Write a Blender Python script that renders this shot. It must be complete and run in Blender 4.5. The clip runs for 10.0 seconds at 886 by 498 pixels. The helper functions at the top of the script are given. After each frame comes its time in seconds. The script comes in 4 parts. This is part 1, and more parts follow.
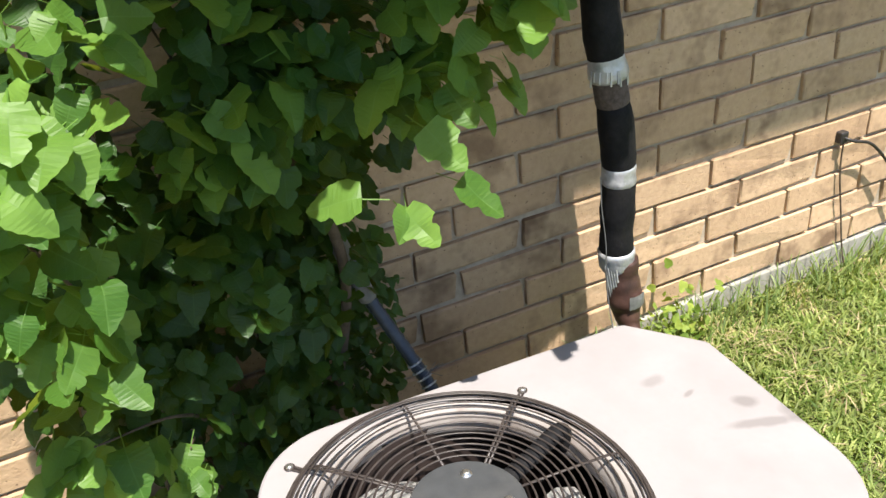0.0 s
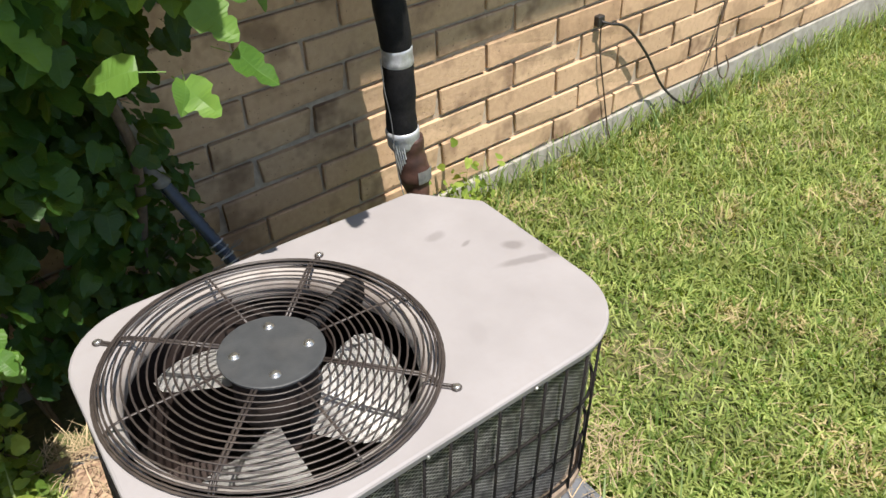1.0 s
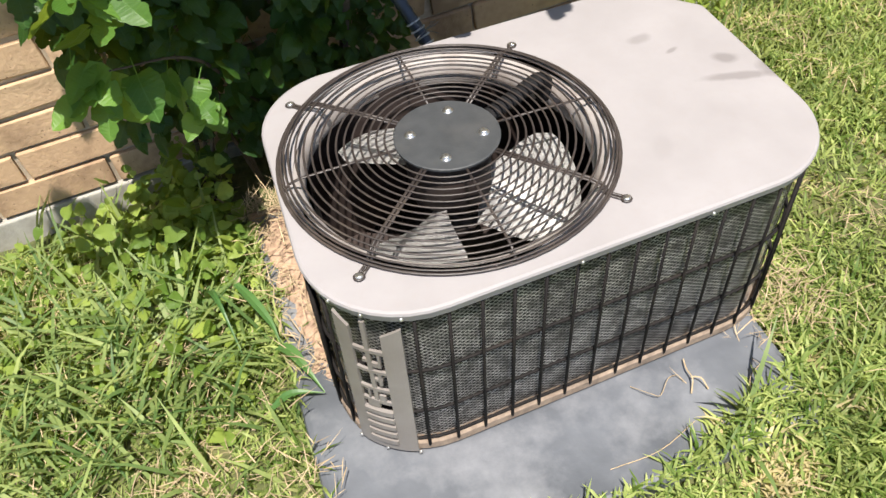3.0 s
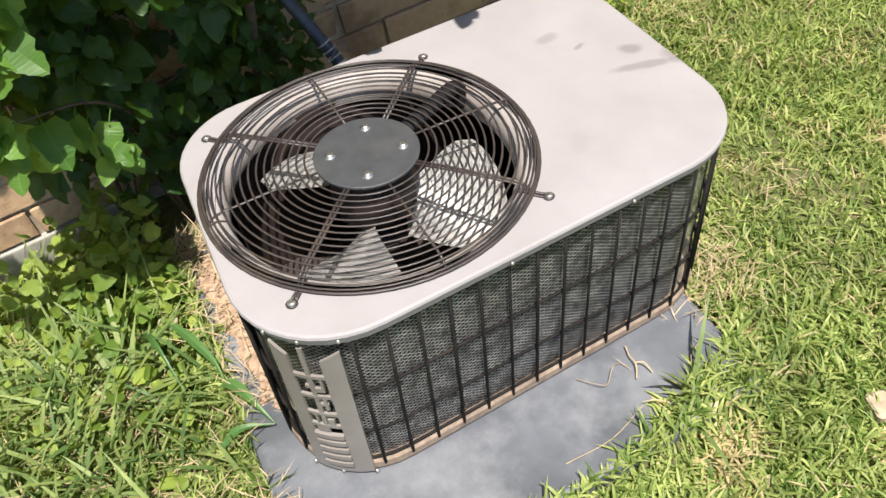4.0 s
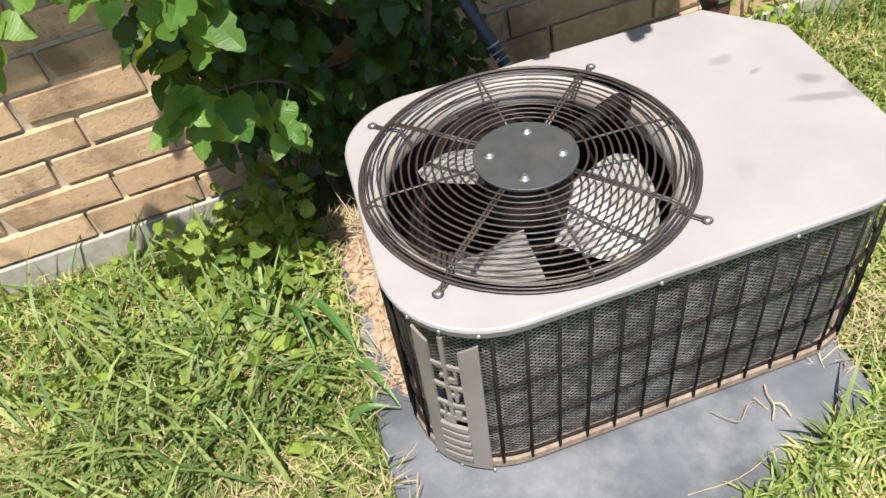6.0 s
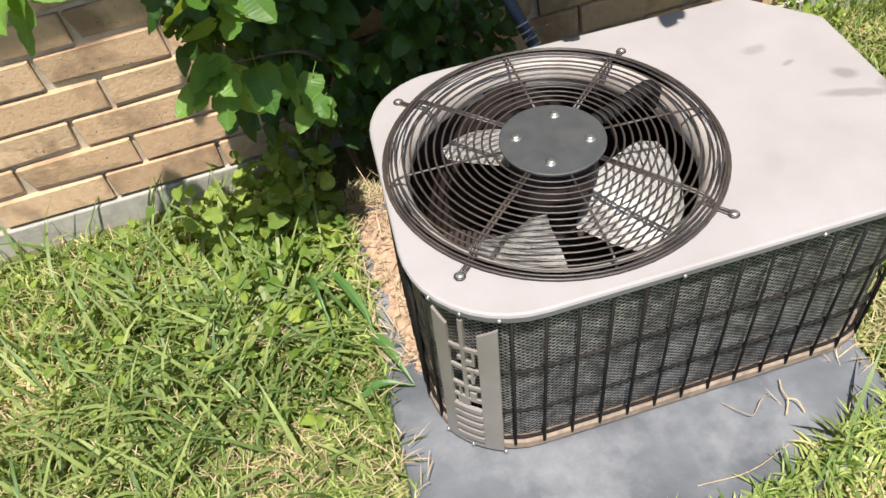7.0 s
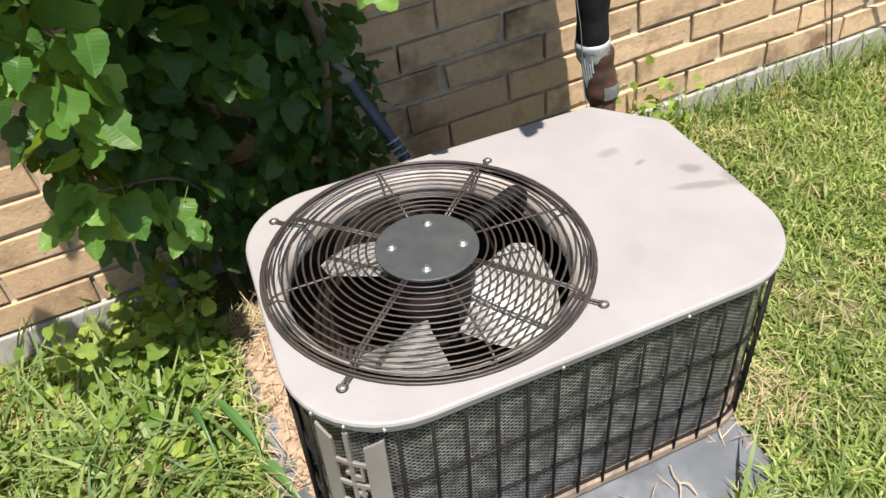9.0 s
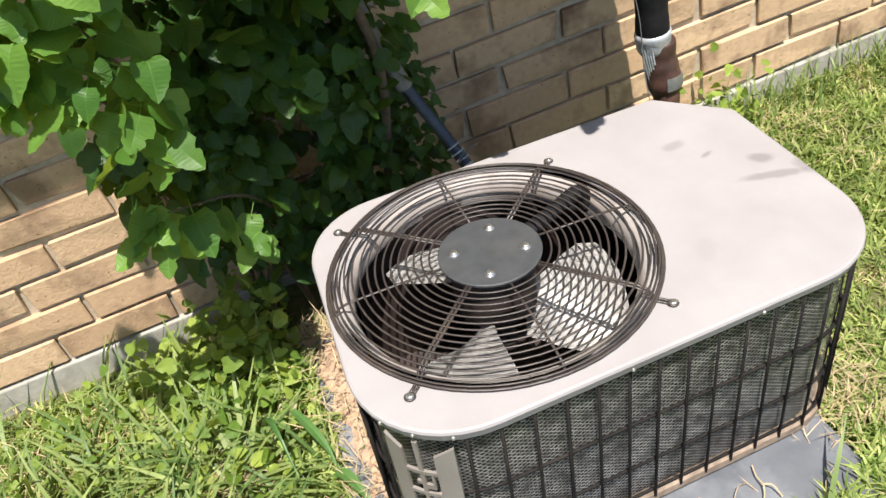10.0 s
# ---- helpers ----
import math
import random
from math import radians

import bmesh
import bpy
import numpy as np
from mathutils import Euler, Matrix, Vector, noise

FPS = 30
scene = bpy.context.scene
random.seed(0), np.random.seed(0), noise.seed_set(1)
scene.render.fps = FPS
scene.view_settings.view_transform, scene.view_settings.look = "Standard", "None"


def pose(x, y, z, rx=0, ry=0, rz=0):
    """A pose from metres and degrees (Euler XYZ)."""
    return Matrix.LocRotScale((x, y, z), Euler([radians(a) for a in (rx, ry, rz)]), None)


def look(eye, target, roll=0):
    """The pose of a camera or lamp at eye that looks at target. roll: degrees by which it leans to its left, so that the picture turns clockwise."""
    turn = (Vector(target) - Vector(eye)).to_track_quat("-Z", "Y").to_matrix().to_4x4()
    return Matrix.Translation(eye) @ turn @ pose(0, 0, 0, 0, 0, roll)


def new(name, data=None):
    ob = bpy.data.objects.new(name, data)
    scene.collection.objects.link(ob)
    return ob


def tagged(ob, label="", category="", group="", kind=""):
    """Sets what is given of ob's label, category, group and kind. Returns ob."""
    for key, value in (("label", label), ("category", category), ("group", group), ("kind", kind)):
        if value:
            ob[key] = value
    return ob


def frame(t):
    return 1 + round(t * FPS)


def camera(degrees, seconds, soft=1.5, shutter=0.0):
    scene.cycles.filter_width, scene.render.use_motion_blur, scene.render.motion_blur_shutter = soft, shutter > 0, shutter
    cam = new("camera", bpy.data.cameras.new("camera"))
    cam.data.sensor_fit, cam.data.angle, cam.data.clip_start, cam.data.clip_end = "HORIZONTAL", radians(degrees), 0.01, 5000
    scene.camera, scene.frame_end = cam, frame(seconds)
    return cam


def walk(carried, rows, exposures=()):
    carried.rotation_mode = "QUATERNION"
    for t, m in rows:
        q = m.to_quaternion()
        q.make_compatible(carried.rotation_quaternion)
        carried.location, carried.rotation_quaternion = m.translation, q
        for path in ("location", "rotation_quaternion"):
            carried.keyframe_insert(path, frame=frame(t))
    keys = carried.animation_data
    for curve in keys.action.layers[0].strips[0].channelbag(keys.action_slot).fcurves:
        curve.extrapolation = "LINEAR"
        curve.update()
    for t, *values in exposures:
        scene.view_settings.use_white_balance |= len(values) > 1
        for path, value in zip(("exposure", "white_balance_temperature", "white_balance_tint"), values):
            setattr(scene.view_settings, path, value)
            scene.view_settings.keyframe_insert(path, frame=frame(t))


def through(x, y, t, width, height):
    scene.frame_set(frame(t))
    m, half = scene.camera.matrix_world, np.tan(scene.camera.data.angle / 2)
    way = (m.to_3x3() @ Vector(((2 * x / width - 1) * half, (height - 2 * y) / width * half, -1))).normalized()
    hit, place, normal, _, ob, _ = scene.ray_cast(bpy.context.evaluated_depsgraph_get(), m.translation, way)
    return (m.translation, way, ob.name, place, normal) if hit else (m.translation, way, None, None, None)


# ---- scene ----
cam = camera(58.1, 10.0)
PATH = [
    (0, (-1.208, -1.312, 1.244), (-0.569, 0.293, 0.236), -6.4),
    (0.5, (-1.302, -1.387, 1.244), (-0.398, 0.019, 0.144), -2.1),
    (1, (-1.233, -1.461, 1.232), (-0.289, -0.174, 0.027), -3.0),
    (1.5, (-1.154, -1.524, 1.187), (-0.388, -0.22, -0.121), -4.3),
    (2, (-1.151, -1.5, 1.206), (-0.609, -0.092, -0.107), -6.3),
    (2.5, (-1.18, -1.491, 1.205), (-0.839, -0.164, -0.252), -9.1),
    (2.7, (-1.185, -1.478, 1.186), (-0.884, -0.196, -0.319), -10.1),
    (3.8, (-1.181, -1.497, 1.209), (-0.769, -0.237, -0.289), -11.8),
    (4, (-1.161, -1.493, 1.19), (-0.723, -0.246, -0.311), -12.5),
    (4.5, (-1.158, -1.527, 1.212), (-0.636, -0.265, -0.249), -12.6),
    (5, (-1.15, -1.529, 1.21), (-0.593, -0.222, -0.198), -11.6),
    (5.5, (-1.168, -1.51, 1.205), (-0.801, -0.137, -0.203), -13.6),
    (6, (-1.197, -1.491, 1.202), (-1.032, -0.118, -0.242), -14.4),
    (6.2, (-1.203, -1.491, 1.208), (-1.068, -0.129, -0.25), -14.3),
    (7.3, (-1.222, -1.463, 1.214), (-1.108, -0.134, -0.275), -11.6),
    (7.5, (-1.235, -1.459, 1.217), (-1.131, -0.112, -0.258), -10.2),
    (8, (-1.248, -1.465, 1.21), (-1.058, -0.026, -0.166), -7.2),
    (8.5, (-1.216, -1.49, 1.205), (-0.826, -0.038, -0.113), -6.9),
    (9, (-1.188, -1.501, 1.2), (-0.738, -0.058, -0.108), -9.0),
    (9.5, (-1.179, -1.503, 1.192), (-0.818, -0.004, -0.081), -12.8),
    (10, (-1.172, -1.498, 1.201), (-0.886, 0.012, -0.078), -15.8),
]
walk(cam, [(t, look(eye, target, roll)) for t, eye, target, roll in PATH],
     exposures=[(0.0, 1.12), (0.5, 1.05), (1.0, 0.72), (1.5, 0.68), (2.0, 0.78), (2.5, 0.88), (4.0, 0.84), (5.0, 0.84), (5.5, 0.88), (6.0, 0.89), (7.5, 0.83), (8.0, 0.83), (9.0, 0.88), (10.0, 0.96)])

# ---- light ----
SUN_EL, SUN_AZ = 70.0, 0.0          # elevation; degrees from straight in front of the wall towards +x
world = bpy.data.worlds.new("sky")
scene.world = world
world.use_nodes = True
wn = world.node_tree.nodes
sky = wn.new("ShaderNodeTexSky")
sky.sky_type, sky.sun_disc = "NISHITA", False
sky.sun_elevation, sky.sun_rotation = radians(SUN_EL), radians(180 - SUN_AZ)
wn["Background"].inputs["Strength"].default_value = 0.097
world.node_tree.links.new(sky.outputs[0], wn["Background"].inputs["Color"])
sun_way = Vector((math.sin(radians(SUN_AZ)) * math.cos(radians(SUN_EL)), -math.cos(radians(SUN_AZ)) * math.cos(radians(SUN_EL)), math.sin(radians(SUN_EL))))
lamp = bpy.data.lights.new("sun", "SUN")
lamp.energy, lamp.angle, lamp.color = 5.0, radians(0.53), (1.0, 0.935, 0.86)
sun = new("sun", lamp)
sun.matrix_world = look(sun_way * 20, (0, 0, 0))


# ---- materials ----
def node_mat(name):
    m = bpy.data.materials.new(name)
    m.use_nodes = True
    nt = m.node_tree
    return m, nt, nt.nodes["Principled BSDF"], nt.nodes["Material Output"]


def add(nt, kind, **values):
    n = nt.nodes.new(kind)
    for k, v in values.items():
        if k in n.inputs:
            n.inputs[k].default_value = v
    return n


def noise_of(nt, where, scale, detail=4.0, rough=0.55):
    n = add(nt, "ShaderNodeTexNoise", Scale=scale, Detail=detail, Roughness=rough)
    nt.links.new(where, n.inputs["Vector"])
    return n.outputs["Fac"]


def ramp(nt, fac, lo, hi):
    n = add(nt, "ShaderNodeMapRange")
    n.inputs["From Min"].default_value, n.inputs["From Max"].default_value = lo, hi
    nt.links.new(fac, n.inputs["Value"])
    return n.outputs["Result"]


def mix(nt, fac, a, b, how="MIX"):
    n = nt.nodes.new("ShaderNodeMix")
    n.data_type, n.blend_type = "RGBA", how
    for sock, v in ((n.inputs[0], fac), (n.inputs[6], a), (n.inputs[7], b)):
        if isinstance(v, bpy.types.NodeSocket):
            nt.links.new(v, sock)
        elif isinstance(v, (int, float)):
            sock.default_value = v
        else:
            sock.default_value = (*v, 1)
    return n.outputs[2]


def calc(nt, op, a, b=0.0):
    n = nt.nodes.new("ShaderNodeMath")
    n.operation = op
    for sock, v in ((n.inputs[0], a), (n.inputs[1], b)):
        if isinstance(v, bpy.types.NodeSocket):
            nt.links.new(v, sock)
        else:
            sock.default_value = v
    return n.outputs[0]


def relief(nt, bsdf, height, strength, distance):
    n = add(nt, "ShaderNodeBump", Strength=strength, Distance=distance)
    nt.links.new(height, n.inputs["Height"])
    nt.links.new(n.outputs[0], bsdf.inputs["Normal"])


def surface(name, a, b, stain=None, scale=25.0, big=4.0, rough=0.6, metal=0.0, bump=0.25, fine=300.0, vary=0.0, spec=0.5, stain_at=(0.5, 0.7), fade=0.6):
    """A worn surface: grain between a and b, larger stains, fine relief and a change from piece to piece."""
    m, nt, p, out = node_mat(name)
    where = nt.nodes.new("ShaderNodeNewGeometry").outputs["Position"]
    col = mix(nt, ramp(nt, noise_of(nt, where, scale), 0.3, 0.7), a, b)
    if stain:
        blot = calc(nt, "MULTIPLY", ramp(nt, noise_of(nt, where, big, 6.0, 0.65), *stain_at), fade)
        col = mix(nt, blot, col, stain)
    if vary:
        info = nt.nodes.new("ShaderNodeObjectInfo").outputs["Random"]
        isle = nt.nodes.new("ShaderNodeNewGeometry").outputs["Random Per Island"]
        r = calc(nt, "FRACT", calc(nt, "ADD", info, isle))
        hsv = add(nt, "ShaderNodeHueSaturation")
        nt.links.new(ramp_to(nt, r, 1 - vary, 1 + vary), hsv.inputs["Value"])
        nt.links.new(col, hsv.inputs["Color"])
        col = hsv.outputs[0]
    nt.links.new(col, p.inputs["Base Color"])
    p.inputs["Metallic"].default_value = metal
    p.inputs["Specular IOR Level"].default_value = spec
    nt.links.new(ramp_to(nt, noise_of(nt, where, scale * 1.7), max(rough - 0.12, 0.05), min(rough + 0.12, 1)), p.inputs["Roughness"])
    if bump:
        relief(nt, p, noise_of(nt, where, fine, 3.0), bump, 0.002)
    return m


def ramp_to(nt, fac, lo, hi):
    n = add(nt, "ShaderNodeMapRange")
    n.inputs["To Min"].default_value, n.inputs["To Max"].default_value = lo, hi
    nt.links.new(fac, n.inputs["Value"])
    return n.outputs["Result"]


def brick_mat():
    m, nt, p, out = node_mat("fired_brick")
    where = nt.nodes.new("ShaderNodeNewGeometry").outputs["Position"]
    info = nt.nodes.new("ShaderNodeObjectInfo").outputs["Random"]
    isle = nt.nodes.new("ShaderNodeNewGeometry").outputs["Random Per Island"]
    r = calc(nt, "FRACT", calc(nt, "ADD", info, calc(nt, "MULTIPLY", isle, 7.3)))
    r2 = calc(nt, "FRACT", calc(nt, "MULTIPLY", r, 17.7))
    col = mix(nt, r, (0.53, 0.355, 0.215), (0.68, 0.475, 0.300))
    col = mix(nt, calc(nt, "MULTIPLY", r2, 0.45), col, (0.42, 0.31, 0.20))
    col = mix(nt, calc(nt, "MULTIPLY", ramp(nt, noise_of(nt, where, 60), 0.35, 0.75), 0.35), col, (0.33, 0.20, 0.115))
    flash = ramp(nt, noise_of(nt, where, 7.5, 3.0, 0.6), 0.50, 0.66)
    col = mix(nt, calc(nt, "MULTIPLY", flash, ramp_to(nt, r2, 0.30, 0.85)), col, (0.15, 0.088, 0.055))
    pits = ramp(nt, noise_of(nt, where, 150, 1.0), 0.70, 0.76)
    col = mix(nt, calc(nt, "MULTIPLY", pits, 0.75), col, (0.13, 0.075, 0.045))
    nt.links.new(col, p.inputs["Base Color"])
    p.inputs["Roughness"].default_value = 0.88
    p.inputs["Specular IOR Level"].default_value = 0.25
    h = calc(nt, "SUBTRACT", noise_of(nt, where, 120, 5.0), calc(nt, "MULTIPLY", pits, 0.8))
    relief(nt, p, h, 0.5, 0.003)
    return m


def leaf_mat(name, dark, light, rough=0.42, through=0.35, scale=30.0, dry=None, dry_at=(0.56, 0.68), dry_scale=3.0, odd=0.0, veins=None, patch=0.0):
    """Thin leaves: each with its own tone, some light passing through."""
    m, nt, p, out = node_mat(name)
    geo = nt.nodes.new("ShaderNodeNewGeometry")
    info = nt.nodes.new("ShaderNodeObjectInfo").outputs["Random"]
    r = calc(nt, "FRACT", calc(nt, "ADD", info, geo.outputs["Random Per Island"]))
    col = mix(nt, r, dark, light)
    col = mix(nt, calc(nt, "MULTIPLY", ramp(nt, noise_of(nt, geo.outputs["Position"], scale), 0.35, 0.7), 0.4), col, dark)
    if veins:
        uv = nt.nodes.new("ShaderNodeUVMap")
        uv.uv_map = "leaf"
        axes = nt.nodes.new("ShaderNodeSeparateXYZ")
        nt.links.new(uv.outputs[0], axes.inputs[0])
        across = calc(nt, "ABSOLUTE", axes.outputs[0])
        rib = ramp(nt, across, 0.020, 0.006)
        wave = calc(nt, "FRACT", calc(nt, "MULTIPLY", calc(nt, "SUBTRACT", axes.outputs[1], calc(nt, "MULTIPLY", across, 0.75)), 6.5))
        side = ramp(nt, calc(nt, "ABSOLUTE", calc(nt, "SUBTRACT", wave, 0.5)), 0.07, 0.02)
        line = calc(nt, "MAXIMUM", rib, calc(nt, "MULTIPLY", side, 0.55))
        col = mix(nt, calc(nt, "MULTIPLY", line, 0.45), col, veins)
    if dry:
        spot = ramp(nt, noise_of(nt, geo.outputs["Position"], dry_scale, 4.0), *dry_at)
        pick = ramp(nt, calc(nt, "ADD", spot, calc(nt, "FRACT", calc(nt, "MULTIPLY", r, 13.1))), 1.0 - odd, 1.05 - odd)
        col = mix(nt, pick, col, dry)
    if patch:
        tone = calc(nt, "ADD", calc(nt, "MULTIPLY", noise_of(nt, geo.outputs["Position"], 6.0, 3.0), 0.6), calc(nt, "MULTIPLY", noise_of(nt, geo.outputs["Position"], 19.0, 2.0), 0.4))
        span = add(nt, "ShaderNodeMapRange")
        span.inputs["From Min"].default_value, span.inputs["From Max"].default_value = 0.36, 0.64
        span.inputs["To Min"].default_value, span.inputs["To Max"].default_value = 1.0 - patch, 1.0 + patch
        nt.links.new(tone, span.inputs["Value"])
        hsv = add(nt, "ShaderNodeHueSaturation")
        nt.links.new(span.outputs["Result"], hsv.inputs["Value"])
        nt.links.new(col, hsv.inputs["Color"])
        col = hsv.outputs[0]
    nt.links.new(col, p.inputs["Base Color"])
    p.inputs["Roughness"].default_value = rough
    p.inputs["Specular IOR Level"].default_value = 0.25
    relief(nt, p, noise_of(nt, geo.outputs["Position"], 160, 2.0), 0.25, 0.001)
    tr = nt.nodes.new("ShaderNodeBsdfTranslucent")
    warm = mix(nt, 0.5, col, (0.55, 0.62, 0.05), "MIX")
    nt.links.new(warm, tr.inputs["Color"])
    blend = nt.nodes.new("ShaderNodeMixShader")
    blend.inputs[0].default_value = through
    nt.links.new(p.outputs[0], blend.inputs[1])
    nt.links.new(tr.outputs[0], blend.inputs[2])
    nt.links.new(blend.outputs[0], out.inputs["Surface"])
    return m


def lid_mat():
    """Sun-bleached paint with a few water marks and a scrape."""
    m, nt, p, out = node_mat("bleached_paint")
    where = nt.nodes.new("ShaderNodeNewGeometry").outputs["Position"]
    col = mix(nt, ramp(nt, noise_of(nt, where, 9, 6.0), 0.3, 0.75), (0.278, 0.261, 0.260), (0.322, 0.304, 0.305))
    col = mix(nt, calc(nt, "MULTIPLY", ramp(nt, noise_of(nt, where, 90, 3.0), 0.5, 0.8), 0.3), col, (0.29, 0.26, 0.245))
    rag = noise_of(nt, where, 45, 4.0)
    for x, y, turn, lx, ly, depth in ((-0.457, -0.614, -20, 0.020, 0.013, 0.52), (-0.463, -0.665, -17, 0.060, 0.010, 0.48), (-0.412, -0.668, 0, 0.018, 0.022, 0.42),
                                      (-0.551, -0.509, 10, 0.022, 0.012, 0.36), (-0.520, -0.560, 20, 0.012, 0.005, 0.5), (-0.66, -0.76, 60, 0.030, 0.014, 0.10), (-0.56, -0.75, 40, 0.060, 0.035, 0.09)):
        shift = nt.nodes.new("ShaderNodeMapping")
        shift.vector_type = "TEXTURE"
        shift.inputs["Location"].default_value = (x, y, 0.37)
        shift.inputs["Rotation"].default_value = (0, 0, radians(turn))
        shift.inputs["Scale"].default_value = (lx, ly, 0.2)
        nt.links.new(where, shift.inputs["Vector"])
        size = nt.nodes.new("ShaderNodeVectorMath")
        size.operation = "LENGTH"
        nt.links.new(shift.outputs[0], size.inputs[0])
        d = calc(nt, "ADD", size.outputs["Value"], calc(nt, "MULTIPLY", rag, 0.9))
        spot = add(nt, "ShaderNodeMapRange")
        spot.inputs["From Min"].default_value, spot.inputs["From Max"].default_value = 1.70, 1.05
        nt.links.new(d, spot.inputs["Value"])
        col = mix(nt, calc(nt, "MULTIPLY", spot.outputs[0], depth), col, (0.13, 0.115, 0.11))
    nt.links.new(col, p.inputs["Base Color"])
    p.inputs["Roughness"].default_value = 0.55
    p.inputs["Specular IOR Level"].default_value = 0.22
    relief(nt, p, noise_of(nt, where, 700, 2.0), 0.12, 0.001)
    return m


M_BRICK = brick_mat()
M_MORTAR = surface("mortar", (0.38, 0.31, 0.23), (0.50, 0.42, 0.32), (0.22, 0.18, 0.135), 60, 6, 0.9, bump=0.6, fine=250)
M_CONCRETE = surface("weathered_concrete", (0.29, 0.275, 0.24), (0.41, 0.39, 0.345), (0.17, 0.155, 0.12), 30, 9, 0.9, bump=0.5, fine=180)
M_SOIL = surface("thatch_soil", (0.050, 0.062, 0.018), (0.11, 0.115, 0.038), (0.20, 0.150, 0.080), 60, 5, 0.95, bump=0.9, fine=120)
M_DIRT = surface("dry_dirt", (0.29, 0.185, 0.122), (0.46, 0.325, 0.225), (0.15, 0.092, 0.058), 75, 30, 0.95, bump=0.8, fine=160)
M_PAD = surface("grey_plastic", (0.058, 0.064, 0.074), (0.135, 0.144, 0.158), (0.33, 0.335, 0.345), 7, 5, 0.42, bump=0.35, fine=90, stain_at=(0.45, 0.72), fade=0.6)
M_LID = lid_mat()
M_SHEET = surface("grey_paint", (0.205, 0.185, 0.168), (0.255, 0.232, 0.21), (0.15, 0.128, 0.112), 20, 10, 0.5, bump=0.1)
M_THROAT = surface("dusty_grey_paint", (0.30, 0.27, 0.25), (0.37, 0.34, 0.32), (0.17, 0.13, 0.11), 25, 12, 0.6, bump=0.15)
# Near-black so that the shade inside the casing is in the colour.
M_INSIDE = surface("inside_shade_metal", (0.022, 0.014, 0.012), (0.04, 0.026, 0.022), (0.014, 0.01, 0.008), 30, 8, 0.7)
M_WIRE = surface("brown_coated_wire", (0.034, 0.027, 0.024), (0.052, 0.042, 0.038), (0.085, 0.066, 0.052), 60, 15, 0.42, bump=0.2)
M_BLACKWIRE = surface("black_coated_wire", (0.008, 0.0065, 0.0065), (0.014, 0.012, 0.011), (0.03, 0.024, 0.02), 60, 15, 0.7, bump=0.2, spec=0.2)
M_HUB = surface("dark_grey_plate", (0.042, 0.045, 0.048), (0.058, 0.061, 0.064), (0.085, 0.082, 0.078), 40, 12, 0.45, bump=0.15, fade=0.4)
M_BOLT = surface("zinc_bolt", (0.55, 0.53, 0.5), (0.68, 0.66, 0.62), (0.35, 0.30, 0.25), 200, 60, 0.3, metal=0.9, bump=0.1)
M_BLADE = surface("aluminium_blade", (0.50, 0.49, 0.475), (0.60, 0.59, 0.575), (0.30, 0.27, 0.25), 18, 9, 0.45, metal=0.2, bump=0.1, fade=0.5)
# Fins coloured near-black, so the shade behind the grille is in the paint.
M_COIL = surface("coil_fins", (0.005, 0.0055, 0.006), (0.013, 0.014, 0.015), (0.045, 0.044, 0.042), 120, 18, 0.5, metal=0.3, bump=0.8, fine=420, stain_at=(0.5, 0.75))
# Pale grain paints glints into the wire; the dark patches are dirt.
M_MESH = surface("glint_wire_mesh", (0.10, 0.10, 0.098), (0.62, 0.615, 0.605), (0.10, 0.095, 0.09), 55, 11, 0.40, metal=0.5, bump=0.0)
M_BASE = surface("dirty_tan_pan", (0.20, 0.145, 0.105), (0.34, 0.26, 0.19), (0.075, 0.055, 0.042), 60, 22, 0.75, bump=0.4)
M_FOAM = surface("black_foam", (0.005, 0.005, 0.006), (0.011, 0.011, 0.012), (0.03, 0.027, 0.026), 60, 12, 0.75, bump=0.5, fine=140, fade=0.5, spec=0.25)
M_FRAY = surface("frayed_brown_foam", (0.06, 0.045, 0.036), (0.13, 0.10, 0.085), (0.03, 0.02, 0.02), 120, 30, 0.95, bump=0.9, fine=220)
M_TAPE = surface("silver_tape", (0.42, 0.435, 0.46), (0.64, 0.65, 0.67), (0.20, 0.195, 0.195), 40, 28, 0.35, metal=0.45, bump=1.0, fine=60)
M_COPPER = surface("tarnished_copper", (0.060, 0.030, 0.023), (0.115, 0.06, 0.045), (0.020, 0.013, 0.011), 30, 14, 0.5, metal=0.2, bump=0.3)
M_CONDUIT = surface("dark_blue_flex", (0.010, 0.015, 0.027), (0.020, 0.028, 0.045), (0.05, 0.058, 0.07), 80, 20, 0.35, bump=0.2)
M_GREYPIPE = surface("grey_conduit", (0.13, 0.133, 0.132), (0.19, 0.193, 0.19), (0.07, 0.065, 0.06), 50, 14, 0.55, bump=0.2)
M_BARK = surface("brown_bark", (0.07, 0.05, 0.032), (0.125, 0.09, 0.06), (0.04, 0.03, 0.02), 70, 20, 0.85, bump=0.8, fine=200)
M_CABLE = surface("black_cable", (0.02, 0.018, 0.016), (0.035, 0.03, 0.028), None, 80, rough=0.5, bump=0.1)
M_STRAW = surface("dry_straw", (0.33, 0.245, 0.14), (0.44, 0.34, 0.21), (0.22, 0.15, 0.085), 80, 30, 0.8, bump=0.2, vary=0.25)
M_STONE = surface("pale_stone", (0.36, 0.285, 0.19), (0.44, 0.36, 0.25), (0.24, 0.185, 0.12), 60, 25, 0.85, bump=0.5)
M_SOFFIT = surface("white_paint", (0.72, 0.70, 0.66), (0.80, 0.78, 0.74), (0.55, 0.52, 0.47), 10, 3, 0.6, bump=0.1)
